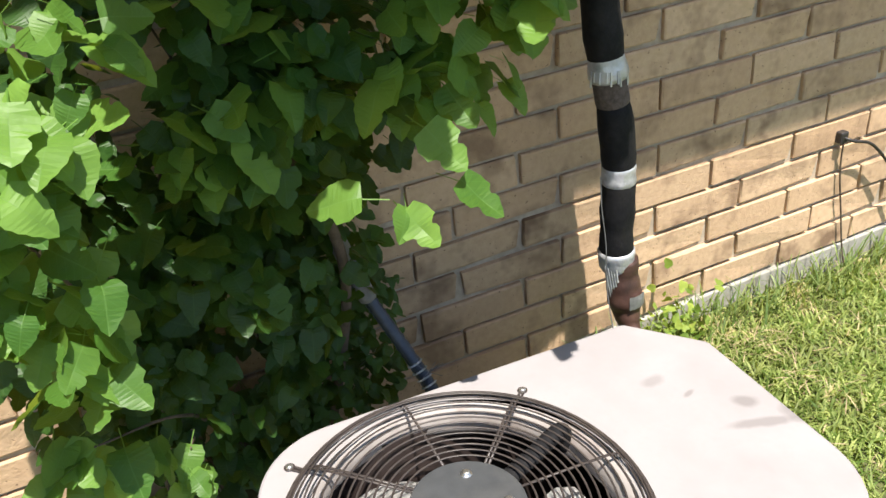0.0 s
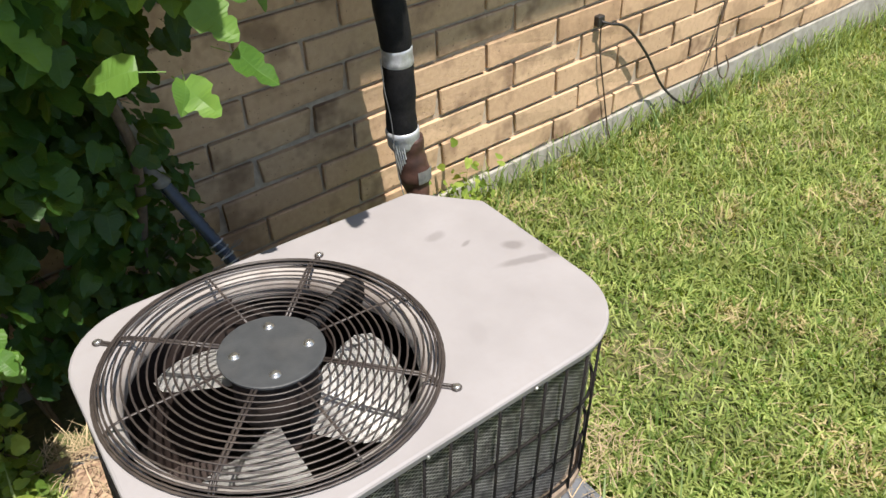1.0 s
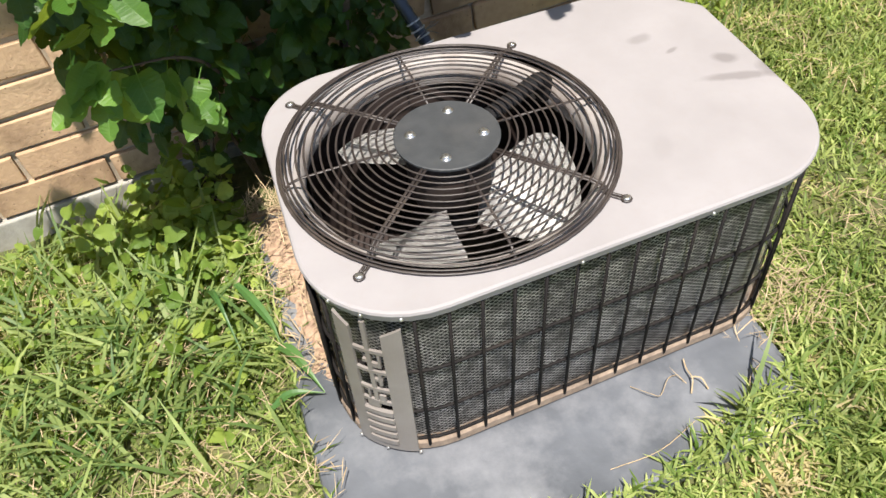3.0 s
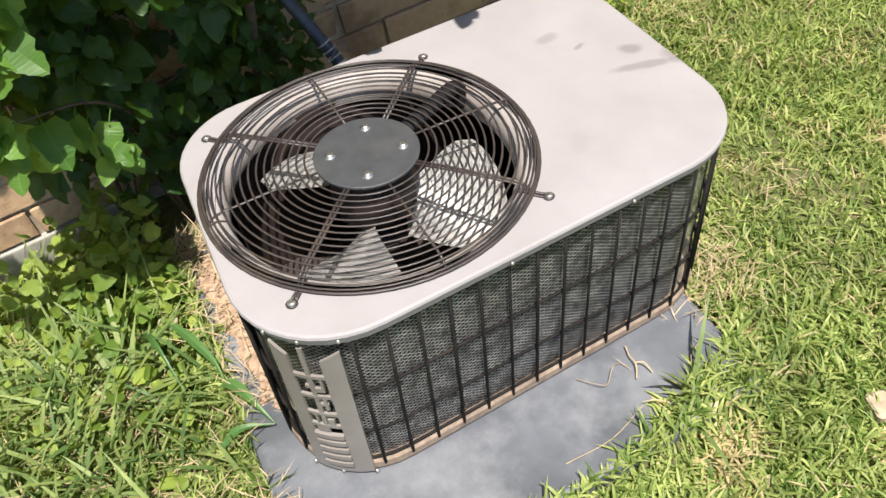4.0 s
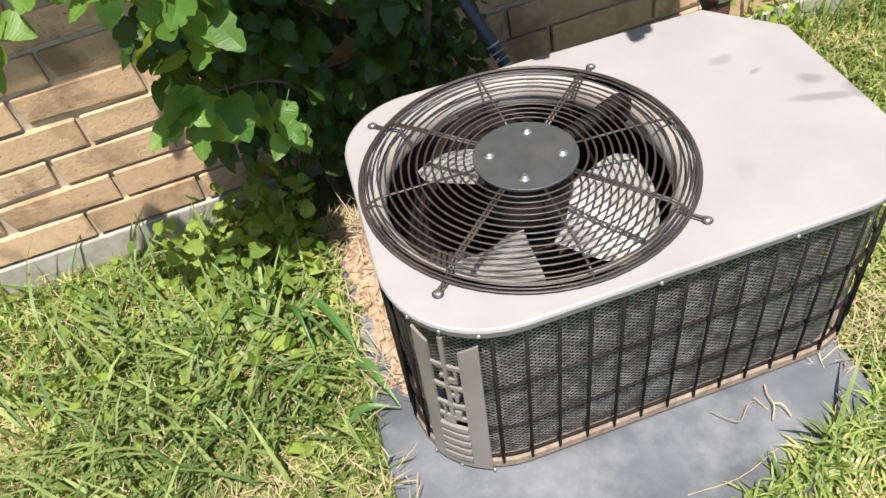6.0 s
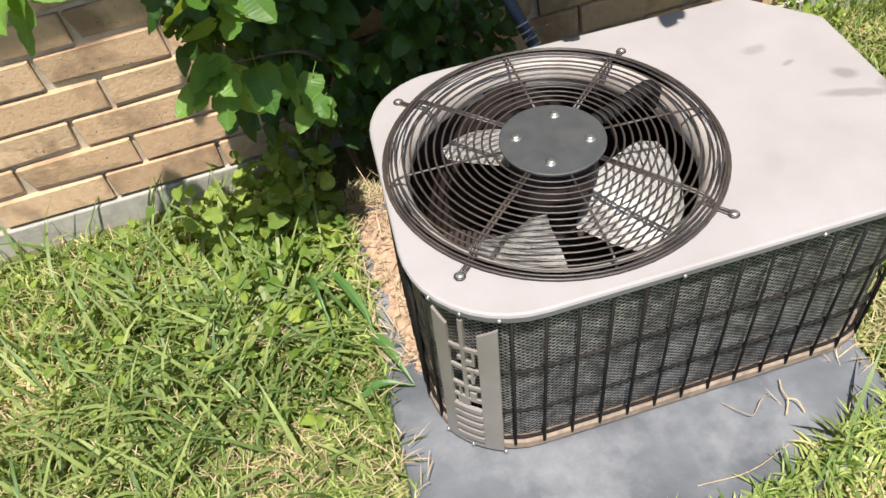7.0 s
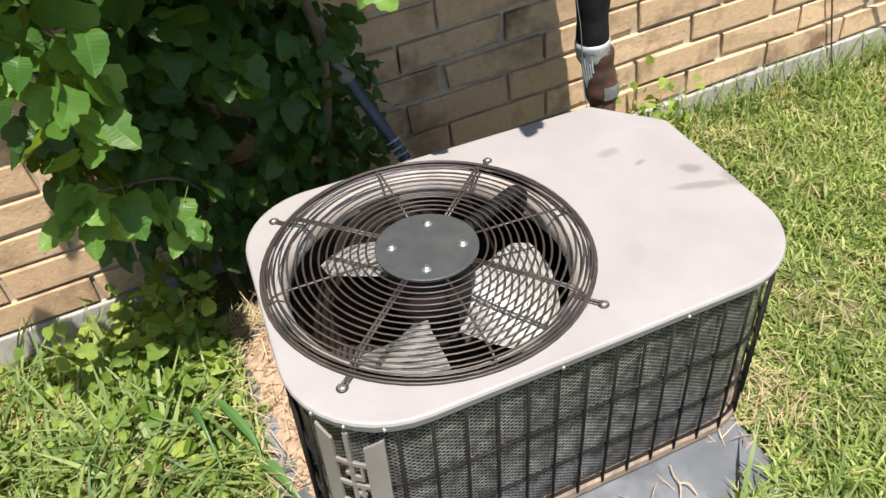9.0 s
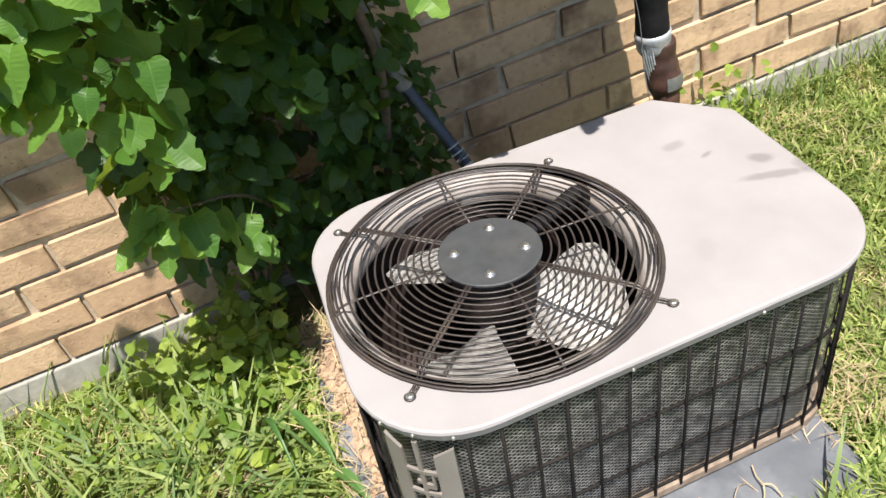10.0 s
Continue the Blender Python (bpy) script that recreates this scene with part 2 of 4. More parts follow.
M_SHINGLE = surface("grey_shingle", (0.10, 0.095, 0.09), (0.17, 0.16, 0.15), (0.07, 0.065, 0.06), 60, 3, 0.9, bump=0.6)
M_LEAF = leaf_mat("bush_leaf", (0.050, 0.135, 0.022), (0.195, 0.350, 0.064), through=0.44, veins=(0.15, 0.28, 0.07))
# Darker copy of the bush leaf: shade inside the bush put into its colour.
M_LEAF_SHADE = leaf_mat("shade_darkened_leaf", (0.014, 0.046, 0.009), (0.040, 0.100, 0.016), through=0.25, veins=(0.06, 0.12, 0.03))
M_GRASS = leaf_mat("lawn_grass", (0.062, 0.124, 0.020), (0.45, 0.500, 0.170), rough=0.5, through=0.35, dry=(0.50, 0.41, 0.22), odd=0.02, dry_at=(0.53, 0.78), dry_scale=5.0, patch=0.32)
M_TALL = leaf_mat("tall_grass", (0.070, 0.135, 0.042), (0.32, 0.38, 0.130), rough=0.45, through=0.3)
M_BROAD = leaf_mat("broad_grass", (0.045, 0.115, 0.032), (0.085, 0.180, 0.050), rough=0.4, through=0.2)
M_WEED = leaf_mat("weed_leaf", (0.085, 0.160, 0.025), (0.34, 0.42, 0.085), rough=0.5, through=0.35, dry=(0.40, 0.36, 0.16), dry_at=(0.62, 0.80), dry_scale=9.0)


# ---- mesh helpers ----
def thing(name, at, label, category, group="", kind=""):
    ob = new(name)
    ob.location = at
    ob.empty_display_size = 0.05
    return tagged(ob, label, category, group, kind)


bpy.context.view_layer.update()
PLACES = {}


def spot_of(ob):
    """Where an object's own origin lies in the world."""
    at = Vector(ob.location)
    while ob.parent:
        ob = ob.parent
        at += Vector(ob.location)
    return at


def part(name, bm, material, parent=None, label="", smooth=False):
    """Links a bmesh, given in world places, as one mesh object under its parent."""
    me = bpy.data.meshes.new(name)
    bm.normal_update()
    bmesh.ops.recalc_face_normals(bm, faces=bm.faces)
    mid = sum((v.co for v in bm.verts), Vector()) / max(len(bm.verts), 1)
    low = Vector((mid.x, mid.y, min(v.co.z for v in bm.verts)))
    for v in bm.verts:
        v.co -= low
    bm.to_mesh(me)
    bm.free()
    me.materials.append(material)
    if smooth:
        for f in me.polygons:
            f.use_smooth = True
    ob = new(name, me)
    ob.parent = parent
    ob.location = low - (spot_of(parent) if parent else Vector())
    if label:
        ob["label"] = label
    return ob


def mesh_of(name, verts, faces, material):
    me = bpy.data.meshes.new(name)
    me.from_pydata(verts, [], faces)
    me.materials.append(material)
    me.update()
    return me


def tri_mesh(name, verts, tris, material):
    """A large mesh of triangles from arrays."""
    me = bpy.data.meshes.new(name)
    n, k = len(verts), len(tris)
    me.vertices.add(n)
    me.vertices.foreach_set("co", np.asarray(verts, dtype=np.float32).ravel())
    me.loops.add(3 * k)
    me.loops.foreach_set("vertex_index", np.asarray(tris, dtype=np.int32).ravel())
    me.polygons.add(k)
    me.polygons.foreach_set("loop_start", np.arange(0, 3 * k, 3, dtype=np.int32))
    me.update(calc_edges=True)
    me.materials.append(material)
    return me


def box(bm, lo, hi, bevel=0.0):
    r = bmesh.ops.create_cube(bm, size=1.0)
    for v in r["verts"]:
        v.co = Vector(((lo[i] + hi[i]) / 2 + v.co[i] * (hi[i] - lo[i])) for i in range(3))
    if bevel:
        edges = list({e for v in r["verts"] for e in v.link_edges})
        bmesh.ops.bevel(bm, geom=edges, offset=bevel, segments=2, affect="EDGES", profile=0.5)
    return bm


def tube(bm, points, radius, sides=8, closed=False, caps=True):
    """A round bar along points; radius: a number or one for each point."""
    pts = [Vector(p) for p in points]
    n = len(pts)
    rings, ref = [], None
    for i, p in enumerate(pts):
        a, b = (pts[i - 1], pts[(i + 1) % n]) if closed else (pts[max(i - 1, 0)], pts[min(i + 1, n - 1)])
        d = (b - a).normalized()
        if ref is None:
            ref = d.orthogonal().normalized()
        ref = (ref - d * ref.dot(d)).normalized()
        side = d.cross(ref)
        r = radius[i] if isinstance(radius, (list, tuple)) else radius
        rings.append([bm.verts.new(p + (ref * math.cos(t) + side * math.sin(t)) * r) for t in (2 * math.pi * k / sides for k in range(sides))])
    for i in range(n if closed else n - 1):
        a, b = rings[i], rings[(i + 1) % n]
        shift = 0
        if closed and i == n - 1:
            shift = min(range(sides), key=lambda s: (a[0].co - b[s].co).length)
        for k in range(sides):
            bm.faces.new((a[k], a[(k + 1) % sides], b[(k + 1 + shift) % sides], b[(k + shift) % sides]))
    if caps and not closed:
        bm.faces.new(rings[0][::-1])
        bm.faces.new(rings[-1])
    return bm


def smooth_line(points, steps=6):
    """A curve through the points."""
    p = [Vector(q) for q in points]
    p = [2 * p[0] - p[1]] + p + [2 * p[-1] - p[-2]]
    out = []
    for i in range(1, len(p) - 2):
        a, b, c, d = p[i - 1:i + 3]
        for s in range(steps):
            t = s / steps
            out.append(0.5 * (2 * b + (c - a) * t + (2 * a - 5 * b + 4 * c - d) * t * t + (3 * b - a - 3 * c + d) * t ** 3))
    return out + [p[-2]]


def lathe(bm, profile, centre, sides=48, close_first=False, close_last=False):
    rings = []
    for r, z in profile:
        rings.append([bm.verts.new((centre[0] + r * math.cos(2 * math.pi * k / sides), centre[1] + r * math.sin(2 * math.pi * k / sides), centre[2] + z)) for k in range(sides)])
    for a, b in zip(rings, rings[1:]):
        for k in range(sides):
            bm.faces.new((a[k], a[(k + 1) % sides], b[(k + 1) % sides], b[k]))
    if close_first:
        bm.faces.new(rings[0])
    if close_last:
        bm.faces.new(rings[-1][::-1])
    return bm


def ground_z(x, y):
    """The lawn's height: it falls to the right, and a little towards the wall left of the unit."""
    dip = np.clip((-1.36 - np.asarray(x, dtype=float)) / 0.15, 0, 1) * np.clip((np.asarray(y, dtype=float) + 0.42) / 0.36, 0, 1)
    return 0.015 - 0.040 * dip - 0.030 * np.maximum(np.asarray(x, dtype=float) + 1.2, 0) * (np.asarray(x, dtype=float) < 8) - 0.276 * (np.asarray(x, dtype=float) >= 8)


# ---- ground ----
def build_ground():
    xs = np.concatenate([[-300, -100, -40, -15, -7], np.arange(-4, 4.51, 0.06), [7, 15, 40, 100, 300]])
    ys = np.concatenate([[-300, -100, -40, -15, -7], np.arange(-3, 0.31, 0.06), [3, 15, 40, 100, 300]])
    X, Y = np.meshgrid(xs, ys)
    Z = ground_z(X, Y)
    for j in range(X.shape[0]):
        for i in range(X.shape[1]):
            if abs(X[j, i]) < 6 and Y[j, i] > -4:
                Z[j, i] += 0.012 * noise.noise((X[j, i] * 3, Y[j, i] * 3, 0)) + 0.006 * noise.noise((X[j, i] * 11, Y[j, i] * 11, 4))
            if -1.25 < X[j, i] < -0.5 and -1.0 < Y[j, i] < -0.3:
                Z[j, i] -= 0.03
    w = len(xs)
    verts = np.stack([X.ravel(), Y.ravel(), Z.ravel()], -1).tolist()
    faces = [(j * w + i, j * w + i + 1, (j + 1) * w + i + 1, (j + 1) * w + i) for j in range(len(ys) - 1) for i in range(w - 1)]
    ob = new("ground", mesh_of("ground", verts, faces, M_SOIL))
    tagged(ob, "brown thatchy soil under the lawn", "ground", kind="structure")


build_ground()

# ---- house ----
L, C = 0.254, 0.0762               # length of a brick with its joint; height of a course
FIRST = 0.053                      # bottom of the lowest course
bm = box(bmesh.new(), (-7, 0.0115, 0.046), (8, 0.20, 2.605))
wall = tagged(part("wall_north", bm, M_MORTAR), "tan brick house wall with recessed pale mortar joints", "wall", kind="structure")
bm = box(bmesh.new(), (-7, -0.004, -0.6), (8, 0.20, 0.0455), 0.004)
tagged(part("foundation", bm, M_CONCRETE), "strip of weathered grey concrete under the bricks", "foundation", kind="structure")
bm = box(bmesh.new(), (-7, -0.75, 2.605), (8, 0.20, 2.625))
roof = thing("roof", (0, 0, 2.605), "plain white eave with a grey shingle slope", "roof", kind="structure")
part("soffit", bm, M_SOFFIT, roof)
part("fascia", box(bmesh.new(), (-7, -0.775, 2.570), (8, -0.7501, 2.665)), M_SOFFIT, roof)
bm = bmesh.new()
a = [bm.verts.new(v) for v in ((-7, -0.80, 2.70), (8, -0.80, 2.70), (8, 5, 4.98), (-7, 5, 4.98))]
bmesh.ops.solidify(bm, geom=bm.faces.new(a) and bm.faces[:], thickness=0.03)
part("shingles", bm, M_SHINGLE, roof)

# ---- pad and condenser unit ----
SLOPE = 0.068


def pad_z(x):
    return 0.0375 - SLOPE * (x + 0.80)


def build_pad():
    bm = bmesh.new()
    box(bm, (-1.285, -1.075, -0.075), (-0.505, -0.27, 0.0), 0.012)
    for v in bm.verts:
        v.co.z += pad_z(v.co.x)
        v.co.x += 0.03 * (v.co.y + 0.65)
    tagged(part("equipment_pad", bm, M_PAD), "flat blue-grey plastic pad half sunk in the lawn", "pad")


build_pad()

UNIT = Matrix.Translation((-0.825, -0.631, 0.0305)) @ Matrix.Rotation(math.atan(SLOPE), 4, "Y") @ Matrix(((1, 0.05, 0, 0), (0.03, 1, 0, 0), (0, 0, 1, 0), (0, 0, 0, 1)))
TOP = 0.365
FAN = (-0.140, 0.001)
FAN_AT = Matrix.Translation((-0.825, -0.631, 0.0305)) @ Matrix.Rotation(math.atan(SLOPE), 4, "Y") @ Matrix.Translation((-0.002, -0.001, 0)) @ Matrix.Rotation(radians(-0.8), 4, "Z")
CORNERS = ((-0.400, -0.268, 0.165), (0.395, -0.268, 0.14), (0.395, 0.155, 0.02), (0.29, 0.27, 0.02), (-0.400, 0.27, 0.125))


def outline(inset=0.0, arc=10):
    """The casing's plan, drawn in by inset, anticlockwise from the rounded corner with the badge."""
    n, out = len(CORNERS), []
    pts = [Vector(c[:2]) for c in CORNERS]
    lines = []
    for i in range(n):
        d = (pts[(i + 1) % n] - pts[i]).normalized()
        lines.append((pts[i] + Vector((-d.y, d.x)) * inset, d))
    for i in range(n):
        (p, d), (q, e) = lines[i - 1], lines[i]
        cross = d.x * e.y - d.y * e.x
        t = ((q - p).x * e.y - (q - p).y * e.x) / cross
        v = p + d * t
        r = max(CORNERS[i][2] - inset, 0.006)
        turn = math.acos(max(-1, min(1, d.dot(e))))
        cut = r * math.tan(turn / 2)
        a = v - d * cut
        mid = a + Vector((-d.y, d.x)) * r
        start = math.atan2((a - mid).y, (a - mid).x)
        out += [mid + Vector((math.cos(start + turn * k / arc), math.sin(start + turn * k / arc))) * r for k in range(arc + 1)]
    return out


def along(inset, step, first=0.0):
    """Points and arc lengths every step metres round the casing."""
    pts = outline(inset, 14)
    pts.append(pts[0])
    res, need, run = [], first, 0.0
    for a, b in zip(pts, pts[1:]):
        d = (b - a).length
        while need <= run + d and d > 0:
            res.append((a + (b - a) * ((need - run) / d), (b - a).normalized(), need))
            need += step
        run += d
    return res


def placed(bm):
    bm.transform(UNIT)
    return bm


def fan_placed(bm):
    """Parts round the fan's axle: turned with the casing, the guard's dome kept low."""
    for v in bm.verts:
        if v.co.z > TOP:
            v.co.z = TOP + (v.co.z - TOP) * 0.66
    bm.transform(FAN_AT)
    return bm


def loops(bm, rings):
    rows = [[bm.verts.new((*p, z)) for p in ring] for ring, z in rings]
    for a, b in zip(rows, rows[1:]):
        for k in range(len(a)):
            bm.faces.new((a[k], a[(k + 1) % len(a)], b[(k + 1) % len(a)], b[k]))
    return rows


def build_unit():
    unit = thing("air_conditioner", (-0.825, -0.631, 0.03), "low outdoor air conditioner with sun-bleached top and black wire grille", "air conditioner")
    cx, cy = FAN
    # top cover with the round fan opening
    bm = bmesh.new()
    rows = loops(bm, [(outline(0.010), TOP - 0.021), (outline(0.004), TOP - 0.0198), (outline(0.0), TOP - 0.005), (outline(0.0015), TOP - 0.0015), (outline(0.005), TOP)])
    hole = [bm.verts.new((cx + 0.236 * math.cos(2 * math.pi * k / 64), cy + 0.236 * math.sin(2 * math.pi * k / 64), TOP)) for k in range(64)]
    edges = [bm.edges.new((hole[k], hole[(k + 1) % 64])) for k in range(64)]
    rim = rows[-1]
    edges += [bm.edges.get((rim[k], rim[(k + 1) % len(rim)])) for k in range(len(rim))]
    bmesh.ops.triangle_fill(bm, edges=edges, use_beauty=True)
    for f in [f for f in bm.faces if len(f.verts) == 3 and (Vector(f.calc_center_median().xy) - Vector(FAN)).length < 0.2]:
        bm.faces.remove(f)
    top = part("top_cover", placed(bm), M_LID, unit, "sun-bleached pale grey sheet metal with dark water marks")
    bm = lathe(bmesh.new(), [(0.2361, 0.0), (0.228, -0.003), (0.221, -0.010), (0.216, -0.022), (0.2145, -0.040), (0.218, -0.046)], (cx, cy, TOP), 64)
    part("fan_throat", fan_placed(bm), M_THROAT, top, "curved grey metal throat", True)
    # body of the coil, base pan, dark sheets for the shade inside
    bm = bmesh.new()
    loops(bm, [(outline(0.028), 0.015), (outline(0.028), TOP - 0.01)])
    part("coil", placed(bm), M_COIL, unit, "finned coil, coloured near-black for the shaded gaps behind the mesh")
    # Dark wall behind the coil, coloured as the shaded inside.
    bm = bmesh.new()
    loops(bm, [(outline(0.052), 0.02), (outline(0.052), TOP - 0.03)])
    part("shade_lining", placed(bm), M_INSIDE, unit)
    bm = bmesh.new()
    rows = loops(bm, [(outline(0.03), 0.022), (outline(0.018), 0.024), (outline(0.015), 0.035), (outline(0.010), 0.038), (outline(0.0065), 0.033), (outline(0.007), 0.017), (outline(0.012), 0.010)])
    bm.faces.new(rows[0])
    bm.faces.new(rows[-1][::-1])
    part("base_pan", placed(bm), M_BASE, unit, "base pan caked with tan dirt")
    # Added dark sheet that hides the sunlit pan and stands for shade.
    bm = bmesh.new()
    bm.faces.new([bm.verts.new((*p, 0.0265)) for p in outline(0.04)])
    part("shade_floor", placed(bm), M_INSIDE, unit)
    # fine diamond mesh behind the wires
    step, rise = 0.0122, 0.0074
    pts = along(0.019, step)
    verts, faces = [], []
    rows = int((TOP - 0.058) / rise)
    for i in range(len(pts)):
        (p, d, s), (q, e, u) = pts[i], pts[(i + 1) % len(pts)]
        for j in range(rows):
            z0, z1 = 0.036 + j * rise, 0.036 + (j + 1) * rise
            for a, b in (((p, z0), (q, z1)), ((p, z1), (q, z0))):
                k = len(verts)
                w = 0.0009
                verts += [(*a[0], a[1] - w), (*b[0], b[1] - w), (*b[0], b[1] + w), (*a[0], a[1] + w)]
                faces.append((k, k + 1, k + 2, k + 3))
    me = mesh_of("guard_mesh", [UNIT @ Vector(v) - Vector(unit.location) for v in verts], faces, M_MESH)
    ob = new("guard_mesh", me)
    ob.parent = unit
    tagged(ob, "fine diamond wire mesh over the coil", kind="stuff")
    # bars of the grille
    for z in (0.042, 0.120, 0.222, 0.338):
        line = [(*p, z) for p in outline(0.0115, 8)]
        part("grille_rail", placed(tube(bmesh.new(), line, 0.0030, 6, True)), M_BLACKWIRE, unit, smooth=True)
    for p, d, s in along(0.0065, 0.046, 0.019):
        ang = math.degrees(math.atan2(p.y + 0.103, p.x + 0.235)) % 360
        if p.x < -0.2 and p.y < -0.08 and 212 < ang < 246:
            continue
        q = Vector((p.x, p.y, 0.030))
        part("grille_bar", placed(tube(bmesh.new(), [q, q + Vector((0, 0, TOP - 0.055))], 0.0027, 6)), M_BLACKWIRE, unit, smooth=True)
    # badge panel on the rounded corner: openwork, with louvres below
    def strip(u0, u1, v0, v1, out=0.164, thick=0.004, slant=0.0, n=5):
        b = bmesh.new()
        rings = []
        for k in range(n + 1):
            u = u0 + (u1 - u0) * k / n
            t = radians(212 + 35 * u)
            lo, hi = 0.020 + v0 * 0.318, 0.020 + (v1 + slant * (k / n - 0.5)) * 0.318
            rings.append([b.verts.new((-0.235 + r * math.cos(t), -0.103 + r * math.sin(t), z)) for r, z in ((out, lo), (out, hi), (out - thick, hi), (out - thick, lo))])
        for a, c in zip(rings, rings[1:]):
            for k in range(4):
                b.faces.new((a[k], a[(k + 1) % 4], c[(k + 1) % 4], c[k]))
        b.faces.new(rings[0][::-1])
        b.faces.new(rings[-1])
        return placed(b)
    badge = part("badge_panel", strip(0.0, 0.24, 0.0, 0.97, slant=-0.06), M_SHEET, unit, "grey sheet metal corner badge with cut-out shapes")
    part("badge_flange", strip(0.70, 1.0, 0.0, 0.95, slant=0.06), M_SHEET, badge)
    part("badge_foot", strip(0.24, 0.70, 0.0, 0.035), M_SHEET, badge)
    part("badge_bar", strip(0.43, 0.50, 0.36, 1.0, 0.163), M_SHEET, badge)
    for v in (0.40, 0.50, 0.64, 0.79):
        part("badge_bar", strip(0.24, 0.70, v, v + 0.022, 0.1635), M_SHEET, badge)
    for u, v, w, h in ((0.52, 0.42, 0.10, 0.05), (0.56, 0.55, 0.05, 0.09), (0.30, 0.36, 0.14, 0.04), (0.50, 0.69, 0.14, 0.03), (0.60, 0.70, 0.04, 0.10), (0.50, 0.58, 0.12, 0.02), (0.34, 0.43, 0.03, 0.07), (0.36, 0.715, 0.10, 0.02)):
        part("badge_bar", strip(u, u + w, v, v + h, 0.1632), M_SHEET, badge)
    for v in (0.06, 0.125, 0.19, 0.255, 0.315):
        part("louvre", strip(0.24, 0.70, v, v + 0.034, 0.167, 0.006), M_SHEET, badge)
    for t in (211, 229, 248):
        p = Vector((-0.235 + 0.1630 * math.cos(radians(t)), -0.103 + 0.1630 * math.sin(radians(t)), 0))
        for z in (0.018, TOP - 0.012):
            b = bmesh.new()
            bmesh.ops.create_uvsphere(b, u_segments=8, v_segments=6, radius=0.0034, matrix=Matrix.Translation((p.x, p.y, z)))
            part("screw", placed(b), M_BOLT, unit, smooth=True)
    for x in (-0.05, 0.15):
        b = bmesh.new()
        bmesh.ops.create_uvsphere(b, u_segments=8, v_segments=6, radius=0.0032, matrix=Matrix.Translation((x, -0.2695, TOP - 0.011)))
        part("screw", placed(b), M_BOLT, unit, smooth=True)
    # fan guard
    guard = part("fan_guard", fan_placed(tube(bmesh.new(), [(cx + 0.2505 * math.cos(t), cy + 0.2505 * math.sin(t), TOP + 0.005) for t in np.linspace(0, 2 * math.pi, 65)[:-1]], 0.0026, 6, True)), M_WIRE, unit, "brown coated wire fan guard of concentric rings", True)
    rings = [(0.2480, 0.0120), (0.2442, 0.0185), (0.2390, 0.0240), (0.2320, 0.0280)] + [(0.2210 - 0.0118 * k, 0.0305 + 0.0003 * k) for k in range(12)]
    for r, z in rings:
        line = [(cx + r * math.cos(t), cy + r * math.sin(t), TOP + z) for t in np.linspace(0, 2 * math.pi, 65)[:-1]]
        part("guard_ring", fan_placed(tube(bmesh.new(), line, 0.0017, 6, True)), M_WIRE, guard, smooth=True)
    for k in range(8):
        t = radians(45 * k + (0, 1, 0, 0, 0, 0, 0, -3)[k])
        foot = k % 2 == 1
        prof = [(0.070, 0.0300), (0.15, 0.0295), (0.221, 0.0270), (0.2370, 0.0205), (0.2450, 0.008), (0.248, 0.002)]
        if foot:
            prof += [(0.260, 0.0025), (0.269, 0.0028)]
        for off in (-0.0028, 0.0028):
            if off > 0 and not foot:
                continue
            line = [(cx + r * math.cos(t) - (off if foot else 0) * math.sin(t), cy + r * math.sin(t) + (off if foot else 0) * math.cos(t), TOP + z) for r, z in prof]
            part("guard_spoke", fan_placed(tube(bmesh.new(), line, 0.0023, 6)), M_WIRE, guard, smooth=True)
        if foot:
            o = Vector((cx + 0.273 * math.cos(t), cy + 0.273 * math.sin(t), TOP + 0.003))
            b = tube(bmesh.new(), [o + Vector((0.006 * math.cos(s), 0.006 * math.sin(s), 0)) for s in np.linspace(0, 2 * math.pi, 13)[:-1]], 0.0024, 6, True)
            part("guard_foot", fan_placed(b), M_WIRE, guard, smooth=True)
            b = bmesh.new()
            lathe(b, [(0.0055, 0.0), (0.0055, 0.003), (0.003, 0.0045)], (o.x, o.y, o.z + 0.0015), 10, False, True)
            part("screw", fan_placed(b), M_BOLT, guard, smooth=True)
    # motor plate, bolts, motor, blades, cable tube
    b = lathe(bmesh.new(), [(0.0750, 0.0285), (0.0785, 0.0300), (0.0785, 0.0350), (0.0765, 0.0362), (0.06, 0.0366)], (cx, cy, TOP), 40, True, True)
    plate = part("motor_plate", fan_placed(b), M_HUB, unit, "round dark grey motor plate with four bright bolts")
    for deg in (68, -21, 248, 160):
        x, y = cx + 0.0535 * math.cos(radians(deg)), cy + 0.0535 * math.sin(radians(deg))
        b = lathe(bmesh.new(), [(0.0085, 0.0360), (0.0085, 0.0375), (0.0058, 0.0378), (0.0058, 0.0425), (0.0040, 0.0440)], (x, y, TOP), 10, False, True)
        part("bolt", fan_placed(b), M_BOLT, plate, smooth=True)
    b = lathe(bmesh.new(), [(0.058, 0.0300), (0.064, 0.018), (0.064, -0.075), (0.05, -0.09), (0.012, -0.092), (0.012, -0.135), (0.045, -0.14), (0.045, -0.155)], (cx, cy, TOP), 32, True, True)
    part("fan_motor", fan_placed(b), M_INSIDE, unit, "fan motor in the darkened colour of the casing's inside", True)
    for k in range(3):
        b = bmesh.new()
        rows = []
        for i in range(8):
            s = i / 7
            r = 0.045 + 0.158 * s
            half = radians(24 + 10 * math.sin(s * 2.6)) * (1.0 if s < 0.9 else 0.86)
            row = []
            for j in range(9):
                a = (j / 8 - 0.5) * 2
                t = radians(BLADE_TURN + 120 * k) + a * half + 0.22 * s
